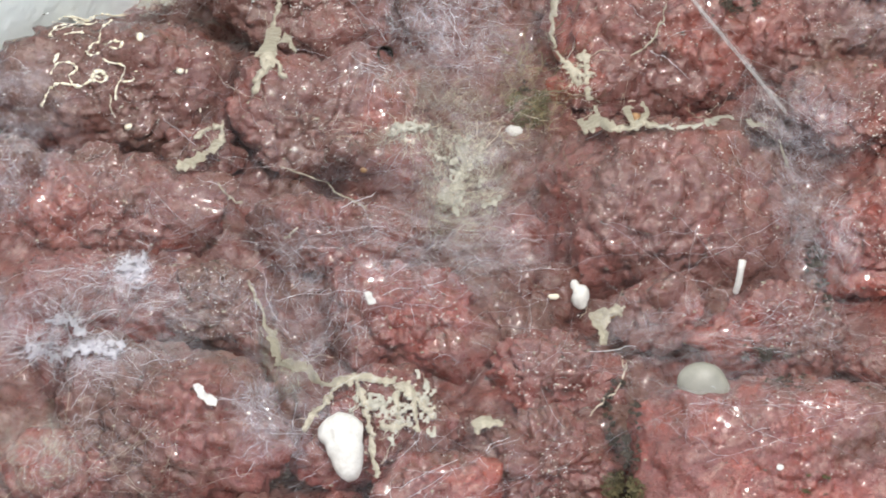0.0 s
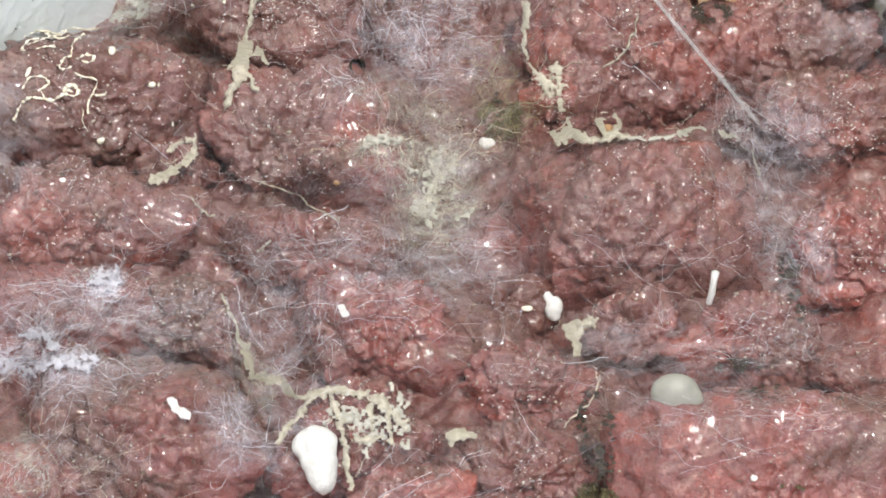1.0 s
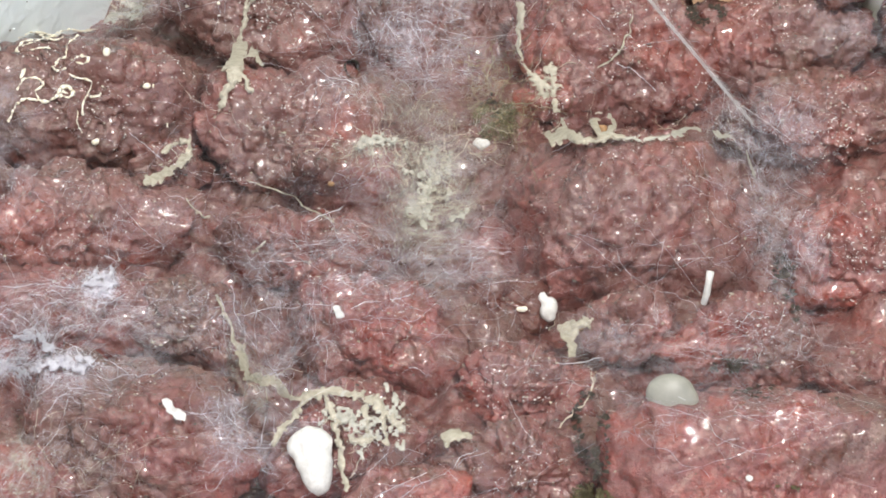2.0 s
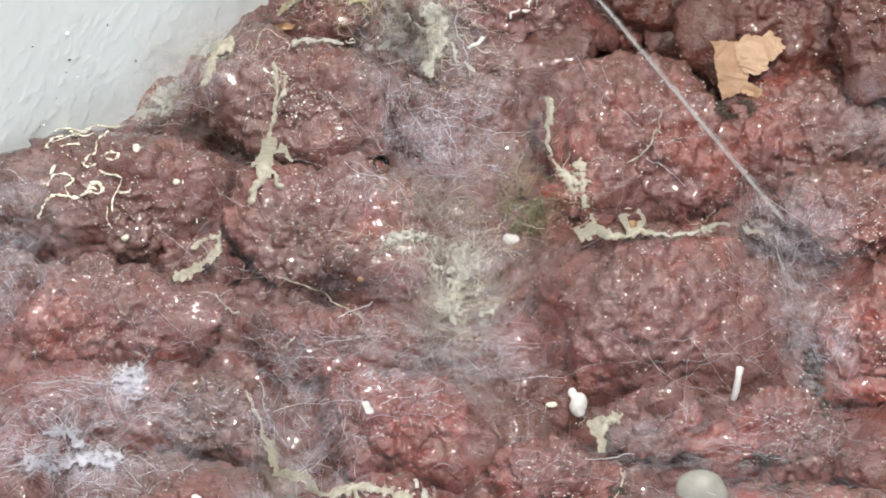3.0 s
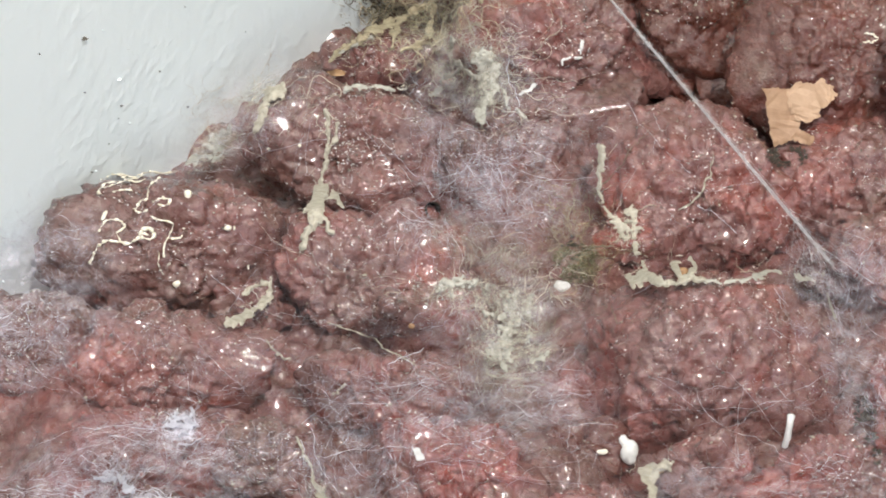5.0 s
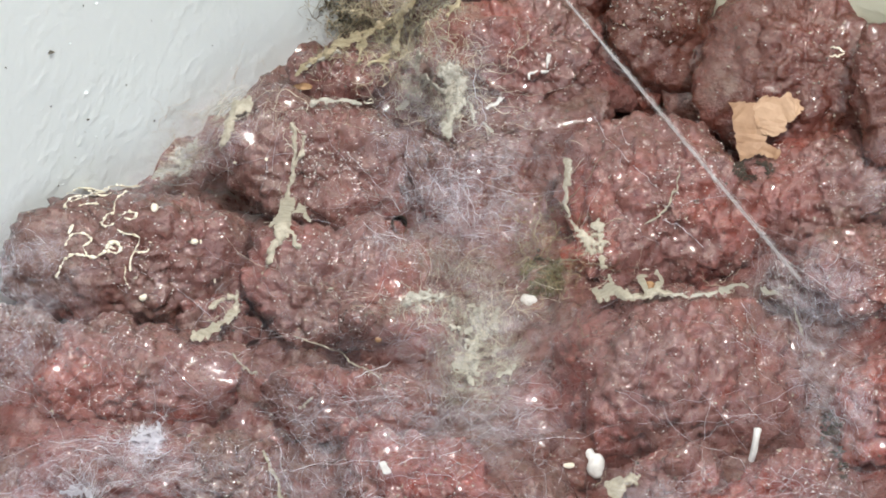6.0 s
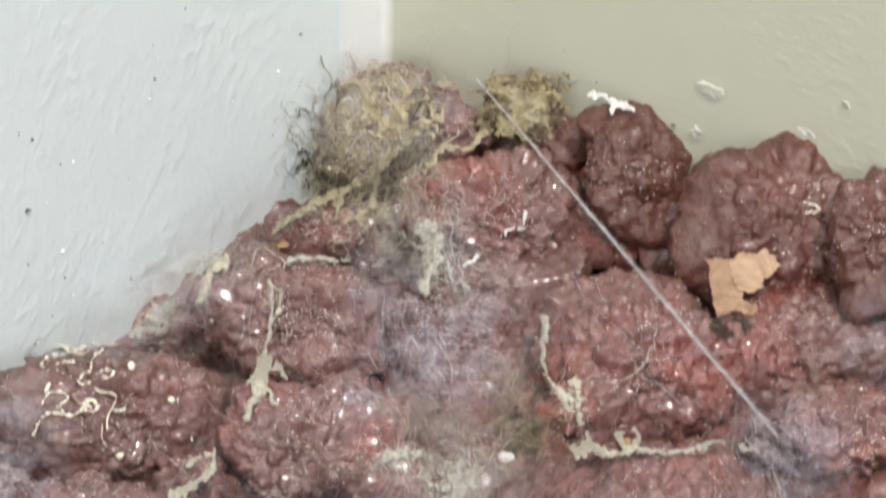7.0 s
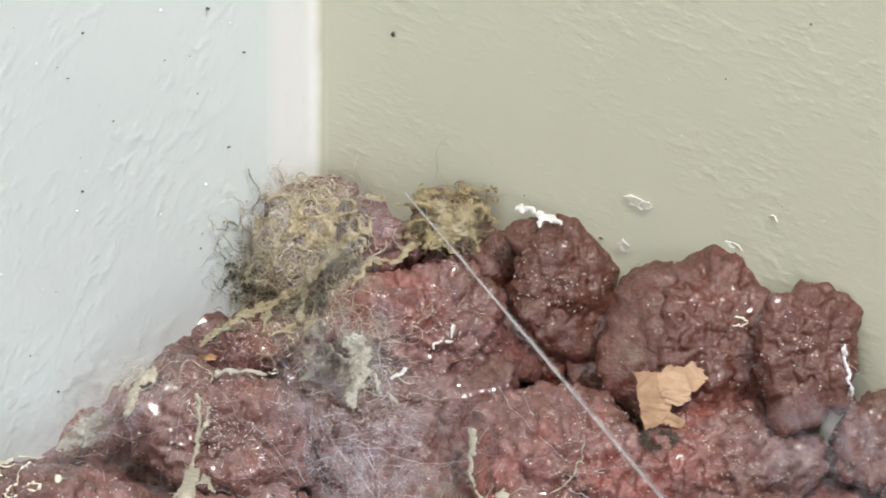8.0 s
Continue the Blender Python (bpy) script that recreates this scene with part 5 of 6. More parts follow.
def clot(name, label, category, limbs, mat, seed, thick=0.0016, lace=0.5, cell=0.0045, hairs=0, lift=0.0, hair_mat=None, fill=(), gaps=0.28, fine=0.9, on_wall=False):
    """A dusty clot of web: limbs (half-width, points) and patches fill (x, y, rx, ry) run together, eaten into a lace."""
    rng = np.random.default_rng(seed)
    spots = [(w, curve_through(points, 12 * len(points))) for w, points in limbs]
    around = np.vstack([p for _, p in spots] + [np.array([(x - rx, y - ry), (x + rx, y + ry)]) for x, y, rx, ry in fill])
    gx, gy = np.meshgrid(np.arange(around[:, 0].min() - 0.006, around[:, 0].max() + 0.006, 0.00045), np.arange(around[:, 1].min() - 0.006, around[:, 1].max() + 0.006, 0.00045), indexing="ij")
    flat = np.stack([gx.ravel(), gy.ravel(), np.full(gx.size, seed * 0.37)], 1)
    warp = 0.0016 * np.stack([value_noise(flat / 0.004, seed), value_noise(flat / 0.004, seed + 50)], 1)
    q = flat[:, :2] + warp
    field = np.full(len(q), -2.0)
    for w, p in spots:
        taper = w * (1 + 0.6 * value_noise(np.column_stack([p / 0.006, np.full(len(p), 1.5)]), seed + 3))
        for k in range(len(p)):
            field = np.maximum(field, 1 - np.hypot(q[:, 0] - p[k, 0], q[:, 1] - p[k, 1]) / max(taper[k], 0.0004))
    for x, y, rx, ry in fill:
        field = np.maximum(field, 0.75 - 0.75 * np.hypot((q[:, 0] - x) / rx, (q[:, 1] - y) / ry))
    ridge = 1 - 2.6 * np.abs(value_noise(flat / cell, seed + 7))
    lace = 1.35 * lace
    field = field + lace * (0.6 * ridge - gaps) + fine * lace * value_noise(flat / 0.0016, seed + 11)
    top = smooth_height(flat[:, 0], flat[:, 1]) + lift + thick * np.sqrt(np.clip(field, 0, 1)) * (1 + 0.5 * value_noise(flat / 0.0022, seed + 13)) - 0.0005
    if not on_wall:     # keep off the walls
        rel = laid(np.column_stack([flat[:, :2], top])) - np.array(CORNER)
        field[(rel @ np.array(BACK_DIR) < lift + 0.002) | (rel @ np.array(LEFT_DIR) < lift + 0.002)] = -1
    idx = np.arange(gx.size).reshape(gx.shape)
    quad = np.stack([idx[:-1, :-1], idx[1:, :-1], idx[1:, 1:], idx[:-1, 1:]], -1).reshape(-1, 4)
    steep = np.ptp(top[quad], axis=1) < 0.008
    quad = quad[(field[quad] > 0).any(1) & steep]
    mark = np.arange(gx.size)     # number the separate pieces
    for _ in range(4000):
        low = mark[quad].min(1)
        fresh = mark.copy()
        np.minimum.at(fresh, quad.ravel(), np.repeat(low, 4))
        fresh = fresh[fresh]
        if (fresh == mark).all():
            break
        mark = fresh
    kinds, sizes = np.unique(mark[quad[:, 0]], return_counts=True)
    ob = None
    for which in kinds[np.argsort(-sizes)][:7]:
        own = quad[mark[quad[:, 0]] == which]
        if ob and len(own) < 30:
            break
        used, own = np.unique(own, return_inverse=True)
        piece = new(name if ob is None else "web_scrap", as_mesh(name, laid(np.column_stack([flat[:, :2], top]))[used], own.reshape(-1, 4), mat))
        if ob is None:
            ob = tagged(piece, label, category)
        else:
            piece.parent = ob
    if hairs:
        hairs = 2 * hairs
        on = flat[np.flatnonzero(field > 0)][:, :2]
        a = on[rng.integers(len(on), size=hairs)]
        b = a + rng.normal(size=(hairs, 2)) * 0.0065
        b = np.where(np.abs(height(b[:, 0], b[:, 1]) - height(a[:, 0], a[:, 1]))[:, None] > 0.005, a + 0.2 * (b - a), b)
        v, f = tubes(strands(a, b, 0.002, 0.0, 0.10, rng), 0.00010 * rng.gamma(3, 0.33, (hairs, 1)) * np.ones((1, 12)))
        tagged(new("loose_fibre", as_mesh("loose_fibre", v, f, hair_mat or SILK_DUSTY)), "loose pale fibres", kind="stuff").parent = ob
    return ob


clot("dusty_web_tuft", "dusty pale web stem down a red stone", "web tuft", [
    (0.0013, [(-0.0544, 0.0351), (-0.0544, 0.0193), (-0.0569, 0.0035), (-0.0582, -0.0092)]), (0.0034, [(-0.0575, -0.0076), (-0.0591, -0.0155), (-0.0591, -0.0219)]), (0.0022, [(-0.0576, -0.0179), (-0.0626, -0.0289), (-0.0673, -0.0369)]),
    (0.0012, [(-0.0563, -0.0123), (-0.0503, -0.0110), (-0.0455, -0.0161)]), (0.0013, [(-0.0568, -0.0182), (-0.0532, -0.0243), (-0.0525, -0.0304)]), (0.0010, [(-0.0593, -0.0183), (-0.0637, -0.0183), (-0.0671, -0.0200)]), (0.0008, [(-0.0544, 0.0129), (-0.0499, 0.0193), (-0.0481, 0.0288)])], CRUST, 462, hairs=40)
clot("dusty_web_tuft", "small pale web tuft by a dark gap", "web tuft", [
    (0.0012, [(-0.0844, -0.0549), (-0.0844, -0.0609), (-0.0847, -0.0675)]), (0.0022, [(-0.0837, -0.0654), (-0.0883, -0.0699), (-0.0897, -0.0712)]), (0.0020, [(-0.0891, -0.0704), (-0.0974, -0.0761), (-0.1043, -0.0776)]), (0.0010, [(-0.0853, -0.0584), (-0.0920, -0.0590), (-0.0983, -0.0633)])], CRUST, 463, hairs=24)
clot("dried_root", "pale fibrous cord over a crusted stone", "cord", [
    (0.0008, [(-0.0660, -0.1326), (-0.0593, -0.1496), (-0.0543, -0.1613)]), (0.0017, [(-0.0543, -0.1613), (-0.0487, -0.1703), (-0.0410, -0.1770), (-0.0249, -0.1811)]), (0.0021, [(-0.0249, -0.1811), (-0.0102, -0.1779), (0.0011, -0.1785), (0.0157, -0.1829), (0.0276, -0.1957)]),
    (0.0015, [(-0.0088, -0.1805), (-0.0045, -0.1878), (-0.0061, -0.1954)]), (0.0013, [(-0.0005, -0.1948), (0.0043, -0.2018), (0.0107, -0.2012), (0.0157, -0.1998)]), (0.0015, [(0.0189, -0.1864), (0.0197, -0.1933), (0.0205, -0.2017)]), (0.0013, [(-0.0186, -0.1816), (-0.0257, -0.1889), (-0.0354, -0.2026)]),
    (0.0012, [(-0.0045, -0.1960), (-0.0029, -0.2081), (0.0013, -0.2246)]), (0.0010, [(0.0093, -0.1845), (0.0113, -0.1916), (0.0107, -0.2012)])], CRUST, 465, thick=0.0014, lace=0.6, hairs=50)
clot("dusty_web_tuft", "greyish lace of web on a crusted stone", "web tuft", [(0.0008, [(-0.0045, -0.1836), (0.0067, -0.1864), (0.0194, -0.1925)])], SILK_CRUST, 467, thick=0.0010, lace=0.9, cell=0.007, hairs=40, fill=[(0.0067, -0.1918, 0.018, 0.012)], gaps=0.60)
clot("pale_crust", "pale crumbly crust on top of a red stone", "crust", [
    (0.0030, [(0.1115, -0.0562), (0.1172, -0.0530), (0.1263, -0.0561)]), (0.0012, [(0.1263, -0.0561), (0.1363, -0.0548), (0.1467, -0.0551)]), (0.0009, [(0.1358, -0.0466), (0.1341, -0.0480), (0.1343, -0.0536)]), (0.0009, [(0.1433, -0.0453), (0.1420, -0.0506), (0.1401, -0.0542)])], CRUST, 312, thick=0.0026, lace=0.35, hairs=24)
clot("dried_stalk", "pale curl of dusty web in the hollow", "thread", [
    (0.0013, [(0.0977, 0.0165), (0.0977, 0.0003), (0.0967, -0.0076)]), (0.0006, [(0.0967, -0.0076), (0.0997, -0.0171), (0.1028, -0.0223)]), (0.0018, [(0.1028, -0.0223), (0.1085, -0.0278), (0.1111, -0.0375)]), (0.0015, [(0.1111, -0.0375), (0.1137, -0.0205), (0.1184, -0.0519)])], CRUST, 469, thick=0.0010, lace=0.7, hairs=60)
clot("dusty_web_tuft", "dusty beige clot of web in a hollow", "web tuft", [
    (0.0036, [(0.0456, -0.0652), (0.0472, -0.0792), (0.0433, -0.0898), (0.0399, -0.1015)]), (0.0014, [(0.0289, -0.0722), (0.0357, -0.0767), (0.0439, -0.0780)]), (0.0016, [(0.0064, -0.0591), (0.0225, -0.0567), (0.0425, -0.0623), (0.0562, -0.0639)]), (0.0014, [(0.0549, -0.0652), (0.0572, -0.0774), (0.0550, -0.0893)]),
    (0.0008, [(0.0552, -0.1002), (0.0692, -0.0940), (0.0813, -0.0899)])], SILK_CRUST, 404, thick=0.0012, lace=1.3, cell=0.006, hairs=260, lift=0.002, gaps=0.36)
clot("dusty_web_tuft", "greenish white clot of web and threads", "web tuft", [
    (0.0020, [(0.0164, 0.0802), (0.0155, 0.0699), (0.0221, 0.0623)]), (0.0052, [(0.0327, 0.0683), (0.0396, 0.0625), (0.0376, 0.0508)]), (0.0026, [(0.0376, 0.0508), (0.0339, 0.0411), (0.0324, 0.0327)]), (0.0012, [(0.0233, 0.0642), (0.0138, 0.0579), (0.0037, 0.0451)]),
    (0.0014, [(0.0221, 0.0623), (0.0276, 0.0588), (0.0349, 0.0569)]), (0.0012, [(0.0427, 0.0509), (0.0490, 0.0399), (0.0554, 0.0334)])], SILK_CRUST, 314, thick=0.0018, lace=0.7, hairs=45, lift=0.001)
clot("dried_root", "yellowish looped roots down the heap", "root", [
    (0.0026, [(0.0343, 0.1336), (0.0222, 0.1220), (0.0078, 0.1062)]), (0.0022, [(0.0078, 0.1062), (-0.0027, 0.1000), (-0.0210, 0.0898), (-0.0393, 0.0790)]), (0.0018, [(0.0061, 0.0998), (0.0040, 0.0884), (-0.0029, 0.0766), (-0.0131, 0.0715)]), (0.0016, [(-0.0098, 0.0967), (-0.0166, 0.0867), (-0.0203, 0.0741)]),
    (0.0012, [(-0.0393, 0.0790), (-0.0472, 0.0741), (-0.0531, 0.0660)]), (0.0014, [(0.0330, 0.1016), (0.0429, 0.1158), (0.0583, 0.1145), (0.0684, 0.1264)])], YELLOW_CRUST, 460, lace=0.6, fine=0.3, gaps=0.2, hairs=40, lift=0.001)
clot("root_mass", "yellowish crusted net of web and roots heaped in the corner", "root heap", [
    (0.0032, [(-0.0087, 0.1575), (-0.0184, 0.1513), (-0.0224, 0.1417), (-0.0207, 0.1268), (-0.0157, 0.1159)]), (0.0028, [(-0.0087, 0.1575), (0.0113, 0.1613), (0.0315, 0.1589), (0.0460, 0.1568), (0.0586, 0.1476)]), (0.0019, [(-0.0070, 0.1560), (0.0058, 0.1410), (0.0186, 0.1244), (0.0112, 0.1100)]),
    (0.0022, [(0.0254, 0.1562), (0.0220, 0.1444), (0.0292, 0.1284), (0.0119, 0.1124)]), (0.0016, [(-0.0184, 0.1295), (-0.0015, 0.1325), (0.0170, 0.1393), (0.0390, 0.1493)]), (0.0015, [(-0.0157, 0.1159), (-0.0015, 0.1184), (0.0152, 0.1157)])],
    YELLOW_CRUST, 451, thick=0.0026, lace=0.9, cell=0.010, hairs=50, lift=0.003, hair_mat=SILK_DUSTY, fill=[(0.0136, 0.1393, 0.044, 0.034)], gaps=0.74, fine=0.3)
clot("root_mass", "pale dusty web net deep in the corner heap", "root heap", [
    (0.0012, [(-0.0150, 0.1466), (0.0018, 0.1489), (0.0153, 0.1555)]), (0.0012, [(-0.0083, 0.1259), (0.0051, 0.1359), (0.0253, 0.1377)])],
    SILK_CRUST, 452, thick=0.0014, lace=0.9, cell=0.008, lift=0.0005, gaps=0.52, fine=0.25)
clot("root_mass", "yellow-brown fibrous nest against the sage wall", "root heap", [
    (0.0026, [(0.0685, 0.1428), (0.0697, 0.1522), (0.0809, 0.1563), (0.1045, 0.1535), (0.1098, 0.1464)]), (0.0022, [(0.1098, 0.1464), (0.1030, 0.1319), (0.0844, 0.1290), (0.0715, 0.1368)])],
    BROWN_NEST, 453, thick=0.0022, lace=0.9, cell=0.009, fine=0.3, gaps=0.3, hairs=30, lift=0.0015, hair_mat=ROOT, fill=[(0.0884, 0.1415, 0.024, 0.016)])
clot("pale_crust", "white flaking crust along a stone's top", "crust", [(0.0030, [(0.1285, 0.1457), (0.1325, 0.1468), (0.1371, 0.1451), (0.1428, 0.1407)]), (0.0018, [(0.1418, 0.1421), (0.1487, 0.1390), (0.1532, 0.1362)])], CHALK, 482, thick=0.0016, lace=0.5)
clot("white_smear", "glossy white paint smear on a red stone", "paint smear", [(0.0007, [(0.0906, 0.0777), (0.0897, 0.0734), (0.0887, 0.0688)]), (0.0008, [(0.0887, 0.0688), (0.0831, 0.0675), (0.0785, 0.0669), (0.0800, 0.0615)]), (0.0009, [(0.0621, 0.0524), (0.0597, 0.0491), (0.0556, 0.0471)])], CHALK, 483, thick=0.0010, lace=0.5)
clot("dried_stalk", "cream thread along the domed stone's top", "thread", [(0.0007, [(0.1673, -0.0552), (0.1843, -0.0523), (0.2074, -0.0557), (0.2164, -0.0634), (0.2205, -0.0772)]), (0.0006, [(0.1467, -0.0551), (0.1569, -0.0564), (0.1673, -0.0552)])], SILK_CRUST, 468, thick=0.0010, lace=0.5, hairs=20)
clot("pale_crust", "small pale broken seed husk", "husk", [(0.0020, [(0.0509, -0.1990), (0.0566, -0.1987), (0.0620, -0.1994)]), (0.0010, [(0.0515, -0.1990), (0.0497, -0.2026)])], CRUST, 323, lace=0.3)
clot("dusty_web_tuft", "thin white web edge over the rounded stone", "web tuft", [(0.0009, [(-0.0531, 0.0676), (-0.0439, 0.0750), (-0.0308, 0.0790)]), (0.0010, [(-0.0457, 0.0479), (-0.0331, 0.0497), (-0.0173, 0.0484)])], SILK_CRUST, 484, lace=0.6, hairs=20)

clot("pale_crust", "pale peeled flake hanging at the foot of the wall", "crust", [(0.0036, [(-0.0815, 0.0480), (-0.0878, 0.0449), (-0.0906, 0.0368)]), (0.0016, [(-0.0906, 0.0368), (-0.0931, 0.0288), (-0.0951, 0.0257)])], CRUST, 701, thick=0.0010, lace=0.3, hairs=30, lift=0.001)
clot("dusty_web_tuft", "dusty grey web clump at the foot of the wall", "web tuft", [(0.0040, [(-0.1165, 0.0172), (-0.1231, 0.0134), (-0.1295, 0.0094)]), (0.0016, [(-0.1118, 0.0263), (-0.1182, 0.0224), (-0.1248, 0.0199)])], SILK_CRUST, 702, thick=0.0014, lace=1.0, hairs=160, lift=0.001, gaps=0.4, on_wall=True)
clot("seed_husk", "crumpled yellowish seed husk", "husk", [(0.0022, [(0.1126, -0.1552), (0.1170, -0.1595), (0.1169, -0.1619)]), (0.0018, [(0.1155, -0.1566), (0.1196, -0.1521), (0.1254, -0.1498)]), (0.0014, [(0.1110, -0.1530), (0.1155, -0.1520), (0.1177, -0.1506)])], CRUST, 703, thick=0.0018, lace=0.35, hairs=10)
clot("dusty_web_tuft", "dense white edge of the sheet web", "web tuft", [(0.0018, [(-0.1770, -0.1710), (-0.1638, -0.1693), (-0.1437, -0.1639), (-0.1294, -0.1656)]), (0.0012, [(-0.1725, -0.1561), (-0.1575, -0.1533), (-0.1454, -0.1553)]), (0.0012, [(-0.1450, -0.1623), (-0.1307, -0.1601), (-0.1203, -0.1644)])], WEB_CLOT, 704, thick=0.0008, lace=1.1, hairs=200, lift=0.002, gaps=0.45, hair_mat=SILK)
clot("dusty_web_tuft", "small bluish white clot of web", "web tuft", [(0.0036, [(-0.1274, -0.1271), (-0.1228, -0.1304)]), (0.0012, [(-0.1231, -0.1271), (-0.1201, -0.1228), (-0.1210, -0.1199)]), (0.0010, [(-0.1258, -0.1313), (-0.1276, -0.1366), (-0.1258, -0.1415)])], WEB_CLOT, 705, thick=0.0010, lace=0.9, hairs=120, lift=0.002, gaps=0.35, hair_mat=SILK)
# ---- roots, cords and stems ----
def curled_fibres(label, x, y, rx, ry, n, seed, mat, thick, lift=0.006, bend=1.0, ring=0.0, name="root_fibres", spread=0.0):
    """Loose dry fibres heaped over each other in arcs; ring: how strongly they run round the middle of the heap."""
    rng = np.random.default_rng(seed)
    m = 16
    ang, rad = rng.uniform(0, 2 * np.pi, n), rng.random(n) ** (0.5 - 0.25 * ring)
    rad = rad * np.exp(spread * rng.normal(size=n))
    px, py = x + rx * rad * np.cos(ang), y + ry * rad * np.sin(ang)
    heading = np.where(rng.random(n) < ring, ang + np.pi / 2 + 0.4 * rng.normal(size=n), rng.uniform(0, 2 * np.pi, n))
    length = rng.gamma(3.0, 0.006, n).clip(0.006, 0.045)
    s = np.linspace(-0.5, 0.5, m)[None, :]
    curl = bend * rng.normal(size=(n, 1)) * 2.4 + np.where(rng.random((n, 1)) < ring, 1.6, 0.0)
    turn = heading[:, None] + curl * s + 0.5 * np.sin(s * rng.uniform(6, 16, (n, 1)) + rng.uniform(0, 6, (n, 1)))
    step = length[:, None] / m
    qx, qy = px[:, None] + np.cumsum(np.cos(turn) * step, 1), py[:, None] + np.cumsum(np.sin(turn) * step, 1)
    z = height(qx, qy)
    for _ in range(3):
        z[:, 1:-1] = 0.5 * z[:, 1:-1] + 0.25 * (z[:, :-2] + z[:, 2:])
    z = np.maximum(z, height(qx, qy)) + 0.0004 + lift * rng.random((n, 1)) * (0.4 + 0.6 * np.cos(np.pi * s))
    paths = laid(np.stack([qx, qy, z], -1))
    rel = paths - np.array(CORNER)
    paths = paths[((rel @ np.array(LEFT_DIR)).min(1) > 0.001) & ((rel @ np.array(BACK_DIR)).min(1) > 0.001) & (np.ptp(z, axis=1) < 0.03)]
    n = len(paths)
    v, f = tubes(paths, thick * rng.gamma(3.0, 0.33, (n, 1)) * (1 + 0.3 * rng.normal(size=(n, m))).clip(0.4, 1.8))
    return tagged(new(name, as_mesh(name, v, f, mat)), label, name.replace("_", " "), kind="stuff")


curled_fibres("felted yellowish root fibres heaped in the corner", 0.0040, 0.1395, 0.034, 0.028, 300, 801, ROOT_PALE, 0.00030, 0.004, ring=0.5)
curled_fibres("fine pale fibres over the corner heap", 0.0060, 0.1401, 0.040, 0.032, 320, 802, SILK_DUSTY, 0.00010, 0.005, ring=0.3)
curled_fibres("brown root fibres at the wall", -0.0301, 0.1126, 0.016, 0.034, 260, 803, ROOT, 0.00016, 0.008)
curled_fibres("yellowish fibres hanging below the heap", -0.0031, 0.0959, 0.036, 0.022, 300, 804, ROOT_PALE, 0.00018, 0.005)
curled_fibres("yellow-brown fibres of the nest by the sage wall", 0.0891, 0.1422, 0.020, 0.012, 320, 805, ROOT_NEST, 0.00024, 0.002, ring=0.4)
curled_fibres("pale fibres below the clump of web", 0.0236, 0.0616, 0.034, 0.028, 380, 806, SILK_DUSTY, 0.00012, 0.006)
curled_fibres("dusty fibres at the foot of the white wall", -0.0942, 0.0440, 0.040, 0.010, 150, 807, SILK_DUSTY, 0.00006, 0.006)
curled_fibres("tan fibres in the yellowish hollow", 0.0896, -0.0328, 0.018, 0.030, 130, 808, ROOT_NEST, 0.00010, 0.005)
cobweb("pale grey threads over the root heap", 0.0152, 0.1393, 0.050, 0.032, 0, 90, 456, SILK_DUSTY, 0.00010, 0.005, reach=0.5, amount=0.8)
cobweb("white threads hanging on the root heap", -0.0015, 0.1157, 0.035, 0.030, 0, 110, 457, SILK, 0.00009, 0.007, reach=0.6, amount=0.6)
crust("pale crumbs in the root heap", 0.0119, 0.1495, 0.030, 0.014, 260, 458, CRUST, 0.0007)
crust("white crumbs in the root heap", -0.0032, 0.1420, 0.008, 0.006, 120, 459, CHALK, 0.0007)
cobweb("tufts of dark root fibres at the wall", -0.0321, 0.1065, 0.018, 0.0279, 0, 260, 452, ROOT, 0.00013, 0.008, 0.0, 0.16, 0.4, name="root_mass", amount=1.0)
cobweb("roots running down from the heap", 0.0021, 0.0949, 0.022, 0.0341, -30, 70, 454, ROOT, 0.00015, 0.004, 0.0, 0.14, 0.5, along=60, name="root_mass", amount=1.0)
cobweb("yellow-brown fibres in a hollow", 0.0842, -0.0376, 0.022, 0.0310, 0, 200, 455, ROOT, 0.00012, 0.006, 0.0, 0.14, 0.4, name="root_fibres", amount=0.8)
curled_fibres("white tangle of web over the front stones", -0.1425, -0.1523, 0.0435, 0.0131, 294, 811, SILK_THIN, 0.000042, 0.006, bend=0.5, name="cobweb", spread=0.35)
curled_fibres("white web network on the rounded stone", -0.1259, -0.1271, 0.0522, 0.0174, 176, 812, SILK_THIN, 0.000042, 0.006, bend=0.4, name="cobweb", spread=0.35)
curled_fibres("grey web tangle in the dark hollow", -0.0362, -0.1546, 0.0203, 0.0276, 252, 813, SILK_THIN, 0.000042, 0.006, bend=0.7, name="cobweb", spread=0.35)
curled_fibres("web tangle round the funnel", 0.0118, -0.0235, 0.0261, 0.0174, 176, 814, SILK_THIN, 0.000042, 0.006, bend=0.6, name="cobweb", spread=0.35)
curled_fibres("bluish web tangle in the gap beside the domed stone", 0.2355, -0.1037, 0.0116, 0.0348, 218, 815, SILK_THIN, 0.000042, 0.006, bend=0.5, name="cobweb", spread=0.35)
curled_fibres("web tangle where the taut strand ends", 0.2282, -0.0544, 0.0261, 0.0174, 159, 816, SILK_THIN, 0.000042, 0.006, bend=0.5, name="cobweb", spread=0.35)
curled_fibres("white threads at the hollow's foot", 0.0387, -0.1195, 0.0377, 0.0116, 201, 817, SILK_THIN, 0.000042, 0.006, bend=0.4, name="cobweb", spread=0.35)
curled_fibres("web tangle under the pale cord", -0.0546, -0.1938, 0.0116, 0.0174, 109, 818, SILK_THIN, 0.000042, 0.006, bend=0.6, name="cobweb", spread=0.35)
curled_fibres("web over the left stone by the wall", -0.2026, -0.0802, 0.0406, 0.0174, 176, 819, SILK_THIN, 0.000042, 0.006, bend=0.5, name="cobweb", spread=0.35)
